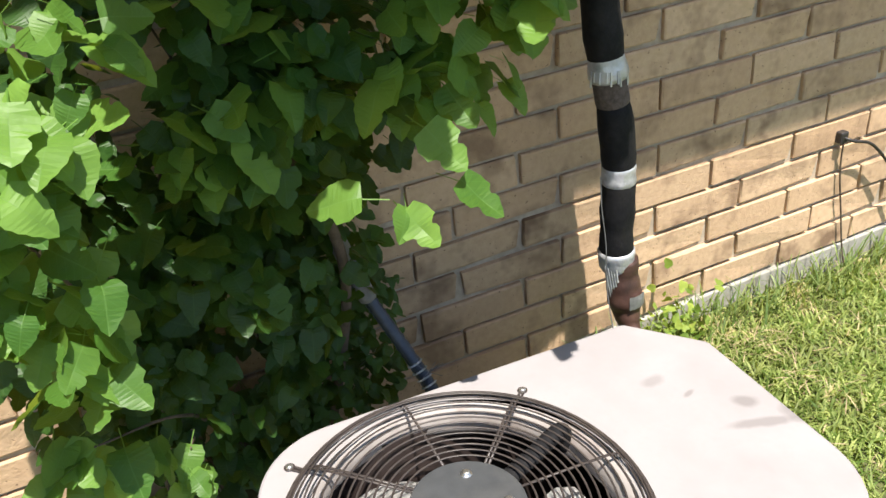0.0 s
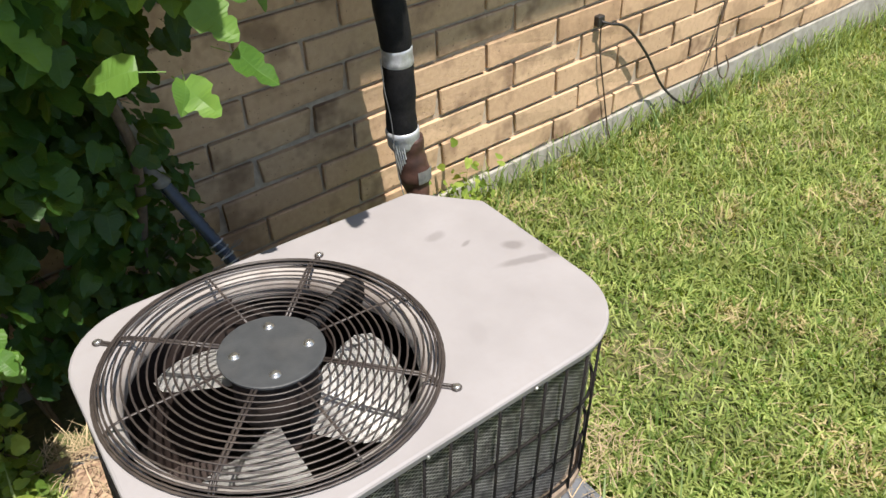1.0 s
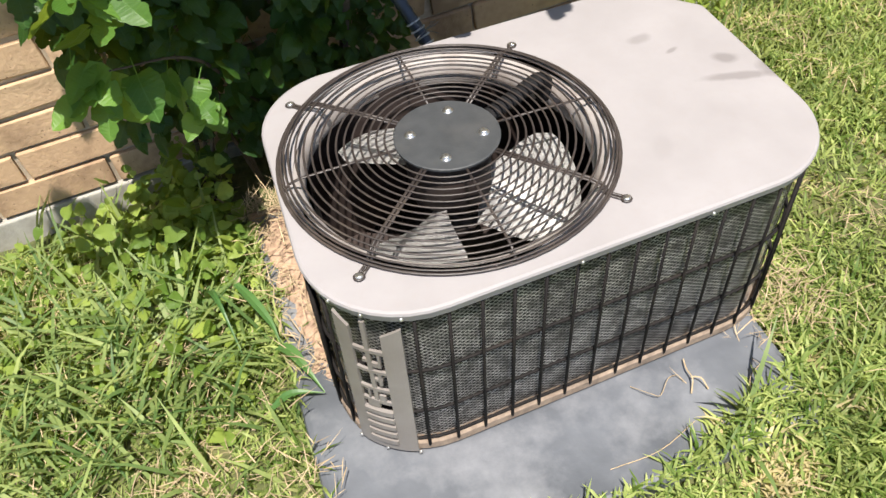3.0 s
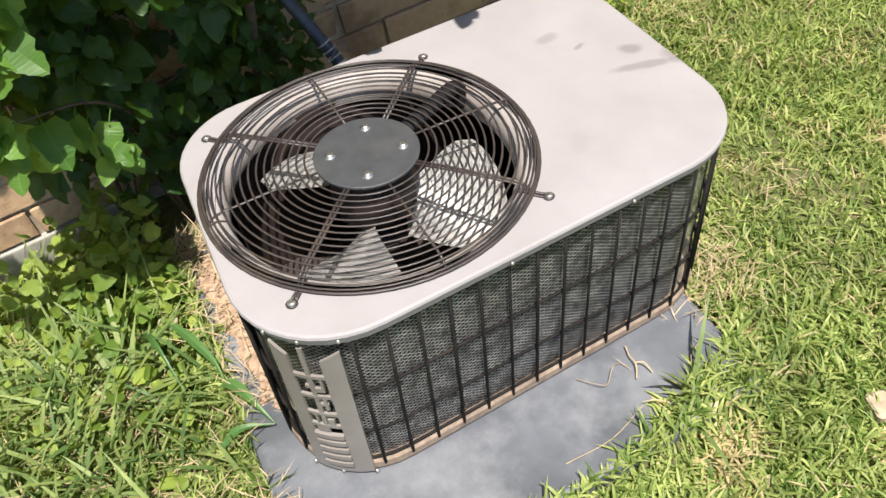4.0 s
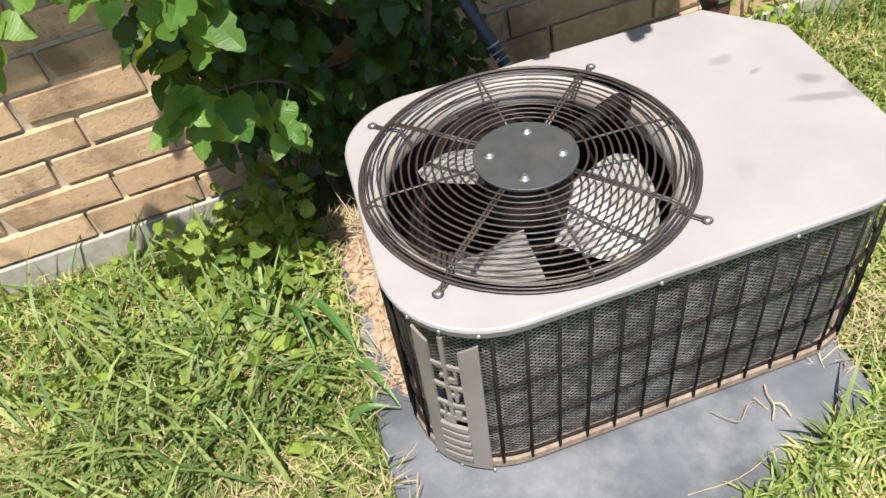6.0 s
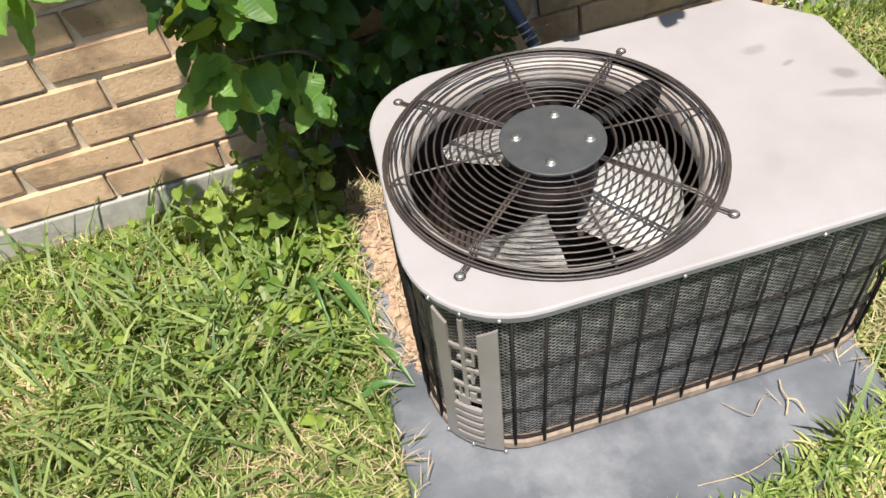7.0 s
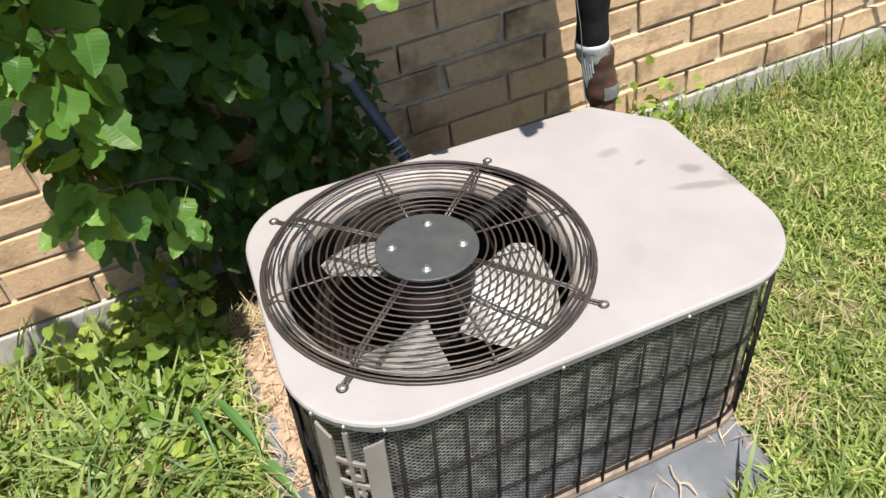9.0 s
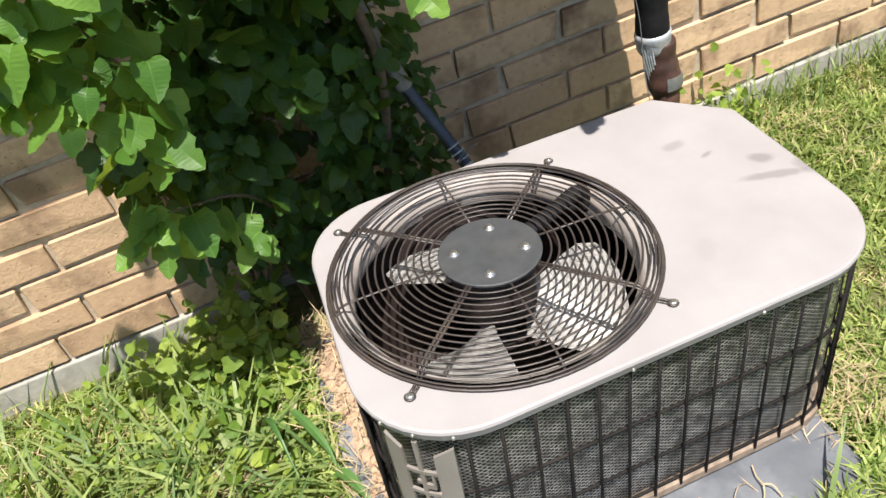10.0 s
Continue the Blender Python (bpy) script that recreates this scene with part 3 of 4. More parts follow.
                row.append(b.verts.new((cx + r * math.cos(t), cy + r * math.sin(t), TOP - 0.105 + a * 0.034 * (1.1 - 0.3 * s) + 0.012 * (1 - a * a))))
            rows.append(row)
        for p, q in zip(rows, rows[1:]):
            for j in range(8):
                b.faces.new((p[j], p[j + 1], q[j + 1], q[j]))
        bmesh.ops.solidify(b, geom=b.faces[:], thickness=0.0016)
        part("fan_blade", fan_placed(b), M_BLADE, unit, "aluminium fan blade", True)
    b = tube(bmesh.new(), smooth_line([(cx + 0.066 * math.cos(0.40), cy + 0.066 * math.sin(0.40), TOP + 0.010), (cx + 0.14 * math.cos(0.40), cy + 0.14 * math.sin(0.40), TOP + 0.014), (cx + 0.205 * math.cos(0.41), cy + 0.205 * math.sin(0.41), TOP + 0.014), (cx + 0.218 * math.cos(0.42), cy + 0.218 * math.sin(0.42), TOP - 0.03)]), 0.0145, 10)
    part("motor_cable", fan_placed(b), M_FOAM, unit, "black cable tube from the motor", True)


BLADE_TURN = -24.0
build_unit()


def build_dirt():
    bm = bmesh.new()
    nx, ny = 22, 84
    rows = []
    for j in range(ny + 1):
        y = -0.80 + 0.55 * j / ny
        row = []
        for i in range(nx + 1):
            u = i / nx
            x = -1.270 + 0.05 * max(0, 0.35 - j / ny) + 0.020 * noise.noise((1.7, y * 9, 0)) + 0.016 * noise.noise((4.2, y * 31, 0)) - 0.035 * max(0, j / ny - 0.6) + (0.100 + 0.04 * max(0, j / ny - 0.6)) * u + 0.03 * (y + 0.5)
            edge = min(u, 1.0, j / ny * 1.3, (ny - j) / ny * 2) * 2.2
            h = -0.008 + min(edge, 1) * (0.005 + 0.021 * min(1, 1.6 * j / ny) + 0.010 * noise.noise((x * 18, y * 18, 2)) + 0.008 * noise.noise((x * 60, y * 60, 5)) + 0.005 * noise.noise((x * 140, y * 140, 8)))
            row.append(bm.verts.new((x, y, pad_z(x) + h)))
        rows.append(row)
    for a, c in zip(rows, rows[1:]):
        for i in range(nx):
            bm.faces.new((a[i], a[i + 1], c[i + 1], c[i]))
    res = bmesh.ops.extrude_face_region(bm, geom=bm.faces[:])
    for v in res["geom"]:
        if isinstance(v, bmesh.types.BMVert):
            v.co.z = -0.02
    tagged(part("dirt_mound", bm, M_DIRT, smooth=True), "dry tan dirt and straw heaped on the pad beside the unit", "dirt", kind="stuff")


build_dirt()


# ---- pipes and cables on the wall ----
def build_line_set():
    pipe = thing("refrigerant_pipe", (-0.36, -0.15, 0.03), "black foam-covered refrigerant pipe bound with silver tape against the brick", "pipe")
    def at(z):
        return Vector((-0.345 - 0.045 * min(max((z - 0.25) / 0.5, 0), 1.3) + 0.006 * math.sin(z * 13), -0.15 + 0.010 * math.sin(z * 7), z))
    def sleeve(z0, z1, r, wob, name, mat_, label):
        n = max(6, int((z1 - z0) / 0.02))
        pts = [at(z0 + (z1 - z0) * k / n) for k in range(n + 1)]
        rad = [r + wob * noise.noise((p.z * 22, r * 90, 1)) - (0.004 if k in (0, n) and wob < 0.009 else 0) for k, p in enumerate(pts)]
        return part(name, tube(bmesh.new(), pts, rad, 16), mat_, pipe, label, True)
    sleeve(0.345, 0.565, 0.0345, 0.004, "foam_sleeve", M_FOAM, "black foam")
    sleeve(0.555, 0.715, 0.0335, 0.004, "foam_sleeve", M_FOAM, "black foam")
    sleeve(0.70, 0.785, 0.0325, 0.006, "frayed_sleeve", M_FRAY, "frayed brown foam")
    sleeve(0.775, 1.75, 0.0345, 0.004, "foam_sleeve", M_FOAM, "black foam")
    for z, h in ((0.786, 0.05), (0.563, 0.044), (0.366, 0.045)):
        sleeve(z - h / 2 - 0.004, z + h / 2, 0.0358, 0.0085, "tape_band", M_TAPE, "crumpled silver tape")
    low = [(-0.350, -0.15, 0.36), (-0.350, -0.152, 0.31), (-0.348, -0.158, 0.27), (-0.348, -0.165, 0.235), (-0.352, -0.19, 0.19), (-0.38, -0.25, 0.15), (-0.43, -0.34, 0.14)]
    pts = smooth_line(low, 9)
    rad = [0.033 + 0.005 * math.exp(-((p.z - 0.275) / 0.03) ** 2) + 0.0010 * math.sin(p.z * 150) - 0.010 * min(max((0.25 - p.z) / 0.04, 0), 1) for p in pts]
    part("copper_bend", tube(bmesh.new(), pts, rad, 16), M_COPPER, pipe, "rusty brown fitting", True)
    b = bmesh.new()
    rows = []
    for k in range(7):
        t = radians(-110 + 14 * k)
        rows.append([b.verts.new((-0.349 + r * math.cos(t), -0.157 + r * math.sin(t), z)) for r, z in ((0.0415, 0.258), (0.0415, 0.290))])
    for a, c in zip(rows, rows[1:]):
        b.faces.new((a[0], c[0], c[1], a[1]))
    bmesh.ops.solidify(b, geom=b.faces[:], thickness=0.002)
    part("tape_patch", b, M_TAPE, pipe, "scrap of silver tape")
    for k in range(11):
        t = radians(-170 + 15 * k + random.uniform(-6, 6))
        p = at(0.80) + Vector((0.0375 * math.cos(t), 0.0375 * math.sin(t), -0.02))
        part("tape_fray", tube(bmesh.new(), [p, p + Vector((0.002 * math.cos(t), 0.002 * math.sin(t), -0.012 - 0.022 * random.random()))], 0.0019, 4), M_TAPE, pipe)
    for k in range(5):
        p = Vector((-0.372 - 0.004 * k, -0.168 + 0.004 * k, 0.372))
        part("tape_fray", tube(bmesh.new(), smooth_line([p, p + Vector((-0.008, -0.004, -0.02)), p + Vector((-0.006 + 0.003 * k, -0.006, -0.05 - 0.012 * k))], 3), 0.0026, 5), M_TAPE, pipe)
    part("thin_wire", tube(bmesh.new(), smooth_line([(-0.415, -0.165, 0.57), (-0.412, -0.165, 0.50), (-0.402, -0.165, 0.42), (-0.397, -0.165, 0.30), (-0.392, -0.19, 0.18)]), 0.0013, 5), M_GREYPIPE, pipe)


def build_whip():
    whip = thing("electrical_conduit", (-0.90, -0.2, 0.3), "dark blue flexible electrical conduit running from the wall into the unit", "conduit")
    line = smooth_line([(-0.915, -0.20, 0.505), (-0.895, -0.225, 0.455), (-0.872, -0.26, 0.395), (-0.852, -0.30, 0.335), (-0.842, -0.355, 0.285)], 10)
    part("flex_tube", tube(bmesh.new(), line, [0.0112 + (0.0013 if k % 2 else 0) for k in range(len(line))], 12), M_CONDUIT, whip, smooth=True)
    for k in range(6):
        p = Vector(line[22 + 2 * k])
        d = (Vector(line[23 + 2 * k]) - p).normalized()
        s, u = d.orthogonal().normalized(), d.cross(d.orthogonal().normalized())
        part("bright_coil", tube(bmesh.new(), [p + (s * math.cos(t) + u * math.sin(t)) * 0.0132 for t in np.linspace(0, 2 * math.pi, 13)[:-1]], 0.0018, 5, True), M_TAPE, whip, smooth=True)
    line = smooth_line([(-0.913, -0.202, 0.50), (-0.93, -0.205, 0.56), (-0.955, -0.20, 0.66), (-0.965, -0.15, 0.80), (-0.965, -0.06, 0.95), (-0.965, -0.05, 1.5)], 6)
    part("rigid_tube", tube(bmesh.new(), line, 0.0160, 12), M_GREYPIPE, whip, "weathered grey tube", True)
    o = Vector((-0.858, -0.305, 0.385))
    for k in range(8):
        t, q = random.uniform(0, 6.28), random.uniform(-0.4, 1)
        part("cut_strand", tube(bmesh.new(), [o, o + Vector((math.cos(t), math.sin(t), q)) * random.uniform(0.012, 0.030)], 0.0005, 4), M_GREYPIPE, whip)


def build_wall_cable():
    cable = thing("wall_cable", (0.42, -0.01, 0.37), "black cable hanging in a loop from a hook in the brick", "cable")
    line = smooth_line([(0.412, -0.004, 0.382), (0.43, -0.03, 0.374), (0.50, -0.035, 0.345), (0.60, -0.035, 0.24), (0.70, -0.035, 0.10), (0.80, -0.035, 0.01), (0.86, -0.035, -0.012), (0.93, -0.035, 0.0), (0.98, -0.03, 0.02)], 8)
    part("loop", tube(bmesh.new(), line, 0.0042, 8), M_CABLE, cable, smooth=True)
    line = smooth_line([(0.418, -0.012, 0.37), (0.425, -0.012, 0.28), (0.455, -0.012, 0.15), (0.478, -0.015, 0.04), (0.49, -0.03, -0.04)], 6)
    part("drop_wire", tube(bmesh.new(), line, 0.0026, 6), M_BARK, cable, smooth=True)
    line = smooth_line([(1.005, -0.012, 0.30), (0.985, -0.014, 0.18), (1.0, -0.03, 0.06), (1.03, -0.04, 0.02), (1.06, -0.03, 0.05), (1.05, -0.02, 0.09)], 6)
    part("drop_wire", tube(bmesh.new(), line, 0.0026, 6), M_BARK, cable, smooth=True)
    line = smooth_line([(0.87, -0.03, -0.01), (0.93, -0.025, 0.09), (0.99, -0.018, 0.24), (1.06, -0.010, 0.43), (1.10, -0.008, 0.62)], 6)
    part("drop_wire", tube(bmesh.new(), line, 0.0028, 6), M_BARK, cable, smooth=True)
    b = box(bmesh.new(), (0.402, -0.018, 0.366), (0.428, 0.004, 0.396), 0.004)
    part("hook", b, M_CABLE, cable)


build_line_set()
build_whip()
build_wall_cable()


# ---- bush ----
def spread(me, flat):
    """Gives a mesh of leaves their flat coordinates: across and along the leaf."""
    layer = me.uv_layers.new(name="leaf")
    for loop in me.loops:
        layer.data[loop.index].uv = flat[loop.vertex_index]
    return me


def leaf_mesh(name, kind, material):
    """A toothed leaf with a folded midrib, one metre long; kind 0 is whole, 1 has a notch on one side, 2 has three lobes."""
    n = 12
    mid, left, right = [], [], []
    for k in range(n + 1):
        s = k / n
        w = 0.41 * math.sin(math.pi * min(1, s ** 0.66)) ** 0.72 if 0 < s < 1 else 0.0
        notch = math.exp(-((s - 0.56) / 0.085) ** 2)
        wl = w * (1.0 - (0.45 * notch if kind else 0.0))
        wr = w * (1.0 - (0.42 * notch if kind == 2 else 0.0)) * 0.95
        tooth = 0.022 * (k % 2) * (0 < k < n)
        ahead = 0.07 * math.exp(-((s - 0.42) / 0.10) ** 2) * (kind > 0)
        heart = -0.09 * math.exp(-(s / 0.12) ** 2)
        bend = -0.24 * s * s + (0.06 * math.sin(5 * s + kind))
        mid.append((0, s, bend))
        left.append((-wl - tooth, s - 0.08 * wl + ahead + heart, bend + 0.24 * wl - 0.30 * wl * wl + 0.035 * math.sin(9 * s + kind)))
        right.append((wr + tooth, s - 0.08 * wr + ahead * (kind == 2) + heart, bend + 0.18 * wr - 0.22 * wr * wr + 0.035 * math.cos(8 * s + kind)))
    verts = mid + left[1:-1] + right[1:-1]
    faces, a, b = [], n + 1, n + 1 + n - 1
    for side, flip in ((a, False), (b, True)):
        for k in range(n):
            f = [k, k + 1] + ([side + k] if k < n - 1 else []) + ([side + k - 1] if k > 0 else [])
            faces.append(tuple(f[::-1] if flip else f))
    verts += [(0.012, 0, 0), (0.012, -0.45, -0.12), (-0.012, -0.45, -0.12), (-0.012, 0, 0)]
    m = len(verts)
    faces.append((m - 4, m - 3, m - 2, m - 1))
    return spread(mesh_of(name, verts, faces, material), [v[:2] for v in verts])


def leaf_pose(at, face, point, size):
    """A leaf at a place, its upper side to face and its tip to point."""
    f = Vector(face).normalized()
    y = (Vector(point) - f * Vector(point).dot(f)).normalized()
    x = y.cross(f)
    m = Matrix((x, y, f)).transposed().to_4x4()
    return Matrix.Translation(at) @ m @ Matrix.Diagonal((size, size, size, 1))


LEAVES = [leaf_mesh("leaf", k, M_LEAF) for k in range(3)]
SMALL = [leaf_mesh("small_leaf", k, M_LEAF_SHADE) for k in range(3)]
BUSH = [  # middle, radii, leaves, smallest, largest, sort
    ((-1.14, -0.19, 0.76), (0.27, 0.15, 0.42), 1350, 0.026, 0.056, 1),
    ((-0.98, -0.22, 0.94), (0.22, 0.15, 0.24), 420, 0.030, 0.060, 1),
    ((-1.42, -0.46, 0.85), (0.10, 0.08, 0.10), 52, 0.038, 0.068, 0),
    ((-1.34, -0.47, 0.92), (0.10, 0.08, 0.16), 84, 0.036, 0.066, 0),
    ((-1.26, -0.40, 0.475), (0.045, 0.04, 0.065), 13, 0.034, 0.056, 0),
    ((-1.37, -0.42, 0.56), (0.055, 0.05, 0.055), 10, 0.050, 0.080, 0),
    ((-1.26, -0.45, 0.99), (0.10, 0.07, 0.12), 46, 0.040, 0.072, 0),
    ((-1.31, -0.47, 0.73), (0.07, 0.05, 0.07), 22, 0.045, 0.070, 0),
    ((-1.53, -0.45, 0.76), (0.06, 0.04, 0.06), 10, 0.048, 0.076, 0),
    ((-0.88, -0.46, 0.81), (0.11, 0.05, 0.08), 12, 0.048, 0.076, 0),
    ((-1.08, -0.29, 0.93), (0.17, 0.06, 0.14), 70, 0.050, 0.088, 0),
    ((-0.70, -0.34, 1.03), (0.13, 0.08, 0.08), 34, 0.045, 0.085, 0),
    ((-0.80, -0.34, 0.93), (0.11, 0.07, 0.11), 48, 0.045, 0.080, 0),
    # Clusters centred above z 1.1 are unseen leaves, added to cast shade below.
    ((-1.06, -0.50, 1.42), (0.14, 0.12, 0.14), 160, 0.050, 0.095, 0),
    ((-1.38, -0.20, 0.66), (0.09, 0.10, 0.22), 120, 0.030, 0.060, 1),
    ((-1.58, -0.42, 1.12), (0.22, 0.16, 0.10), 16, 0.040, 0.076, 0),
    ((-0.66, -0.28, 1.26), (0.27, 0.19, 0.18), 420, 0.045, 0.090, 0),
    ((-0.92, -0.40, 1.36), (0.22, 0.15, 0.16), 300, 0.050, 0.095, 0),
    ((-0.80, -0.40, 1.55), (0.42, 0.28, 0.20), 520, 0.050, 0.095, 0),
    ((-1.02, -0.34, 1.50), (0.24, 0.13, 0.13), 260, 0.050, 0.095, 0),
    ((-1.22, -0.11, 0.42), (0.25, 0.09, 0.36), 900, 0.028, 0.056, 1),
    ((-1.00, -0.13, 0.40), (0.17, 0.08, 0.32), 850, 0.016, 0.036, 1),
    ((-0.630, -0.640, 1.20), (0.015, 0.01, 0.01), 2, 0.060, 0.066, 0),
]


def build_bush():
    rng = random.Random(11)
    bush = thing("bush", (-1.2, -0.14, 0.0), "overgrown broad-leaved bush with bright green leaves against the brick wall", "bush")
    roots = [(-1.22, -0.12, -0.02), (-1.05, -0.10, -0.02), (-1.35, -0.14, -0.02)]
    tips = []
    for k, (mid, rad, *_rest) in enumerate(BUSH[:6]):
        for j in range(2 if k < 2 else 1):
            end = Vector(mid) + Vector((rng.uniform(-0.7, 0.7) * rad[0], rng.uniform(-0.7, 0.7) * rad[1], rng.uniform(0.0, 0.8) * rad[2]))
            a = Vector(roots[rng.randrange(3)])
            m1 = a.lerp(end, 0.35) + Vector((rng.uniform(-0.05, 0.05), 0.08, 0.10))
            m2 = a.lerp(end, 0.7) + Vector((rng.uniform(-0.05, 0.05), 0.03, 0.08))
            m1.y, m2.y = min(m1.y, -0.04), min(m2.y, -0.04)
            line = smooth_line([a, m1, m2, end], 6)
            part("branch", tube(bmesh.new(), line, [0.0052 - 0.0038 * i / (len(line) - 1) for i in range(len(line))], 6), M_BARK, bush, smooth=True)
            tips.append(line)
    line = smooth_line([(-1.09, -0.24, 1.10), (-1.03, -0.26, 0.88), (-0.97, -0.27, 0.70), (-0.955, -0.22, 0.52), (-1.0, -0.12, 0.2), (-1.05, -0.10, -0.02)], 6)
    part("branch", tube(bmesh.new(), line, 0.009, 7), M_BARK, bush, "pale brown stem", True)
    near, rest, faces = [], [], []
    for k, (mid, rad, count, lo, hi, sort) in enumerate(BUSH):
        for j in range(count):
            d = Vector((rng.gauss(0, 1), rng.gauss(0, 1), rng.gauss(0, 1))).normalized() * (rng.random() ** 0.42)
            at = Vector((mid[0] + d.x * rad[0], mid[1] + d.y * rad[1], mid[2] + d.z * rad[2]))
            if (count > 3 and noise.noise(at * 5.5) < -0.28) or at.y > -0.025:
                continue
            face = Vector((rng.gauss(0, 0.45) + 0.3 * d.x, -0.42 + rng.gauss(0, 0.40), 0.85))
            point = Vector((rng.gauss(0, 0.6) + 0.4 * d.x, -0.5 + rng.gauss(0, 0.5), -0.5 + rng.gauss(0, 0.3)))
            size = rng.uniform(lo, hi)
            if at.z < 0.50 + 0.35 * size and -1.24 < at.x < -0.36 and at.y < -0.27:
                continue
            if count > 3 and -1.27 < at.x < -0.40 and at.y + (at.z - 0.37) / 2.75 < -0.31 and at.z > 0.5:
                continue
            m = leaf_pose(at, face, point, size)
            front = -d.y * 0.6 - 0.3 * d.z + rng.random() * 0.3 - at.y - 2.0 * (at.z > 1.12)
            (rest if sort else near).append((front, m, k, rng.randrange(3)))
    flats = {me.name: [tuple(v.co.xy) for v in me.vertices] for me in LEAVES + SMALL}
    near.sort(key=lambda v: -v[0])
    for front, m, k, kind in near[:300]:
        ob = new("leaf", LEAVES[kind])
        ob.parent = bush
        ob.matrix_basis = Matrix.Translation(-Vector(bush.location)) @ m
    for name, rows, pool, label in (("foliage", near[300:], LEAVES, "broad green leaves inside the bush"), ("small_foliage", rest, SMALL, "small leaves deep in the bush, coloured dark for the shade there")):
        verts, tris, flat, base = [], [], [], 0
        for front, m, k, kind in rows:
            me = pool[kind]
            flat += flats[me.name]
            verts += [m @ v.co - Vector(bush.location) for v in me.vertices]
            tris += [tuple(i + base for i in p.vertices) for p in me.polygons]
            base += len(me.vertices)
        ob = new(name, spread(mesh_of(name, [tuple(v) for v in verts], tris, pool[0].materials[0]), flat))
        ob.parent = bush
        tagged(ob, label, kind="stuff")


build_bush()


# ---- grass and weeds ----
def blades(rng, xs, ys, zs, length, width, lean, curl, heading=None):
    """Bent grass blades as triangles: root places, and arrays of sizes."""
    n = len(xs)
    head = rng.uniform(0, 2 * np.pi, n) if heading is None else heading
    dx, dy = np.cos(head), np.sin(head)
    turn = head + np.pi / 2 + rng.uniform(-0.6, 0.6, n)
    sx, sy = np.cos(turn), np.sin(turn)
    verts = np.zeros((n, 7, 3), dtype=np.float32)
    x, y, z = xs.copy(), ys.copy(), zs.copy()
    ang = lean.copy()
    seg = length / 3
    for k in range(4):
        w = width * (0.75, 1.0, 0.72, 0.0)[k] / 2
        if k < 3:
            verts[:, 2 * k] = np.stack([x - sx * w, y - sy * w, z], -1)
            verts[:, 2 * k + 1] = np.stack([x + sx * w, y + sy * w, z], -1)
        else:
            verts[:, 6] = np.stack([x, y, z], -1)
        x, y, z = x + dx * np.sin(ang) * seg, y + dy * np.sin(ang) * seg, z + np.cos(ang) * seg
        z = np.maximum(z, zs + 0.004)
        ang = ang + curl
    tri = np.array([(0, 1, 3), (0, 3, 2), (2, 3, 5), (2, 5, 4), (4, 5, 6)])
    tris = (np.arange(n)[:, None, None] * 7 + tri[None]).reshape(-1, 3)
    return verts.reshape(-1, 3), tris


def bare(x, y):
    """Where no grass roots: the pad, the unit, the dirt and the house."""
    on_pad = (x > -1.276 - 0.012 * (y < -0.70)) & (x < -0.500) & (y > -1.068 + 0.34 * np.maximum(x + 0.80, 0)) & (y < -0.29)
    return on_pad | ((x + 1.46) ** 2 + 1.6 * (y + 0.51) ** 2 < 0.0060) | (y > -0.012 - 0.03 * (x < -1.36)) | ((x > -1.5) & (x < -0.5) & (y > -0.30))


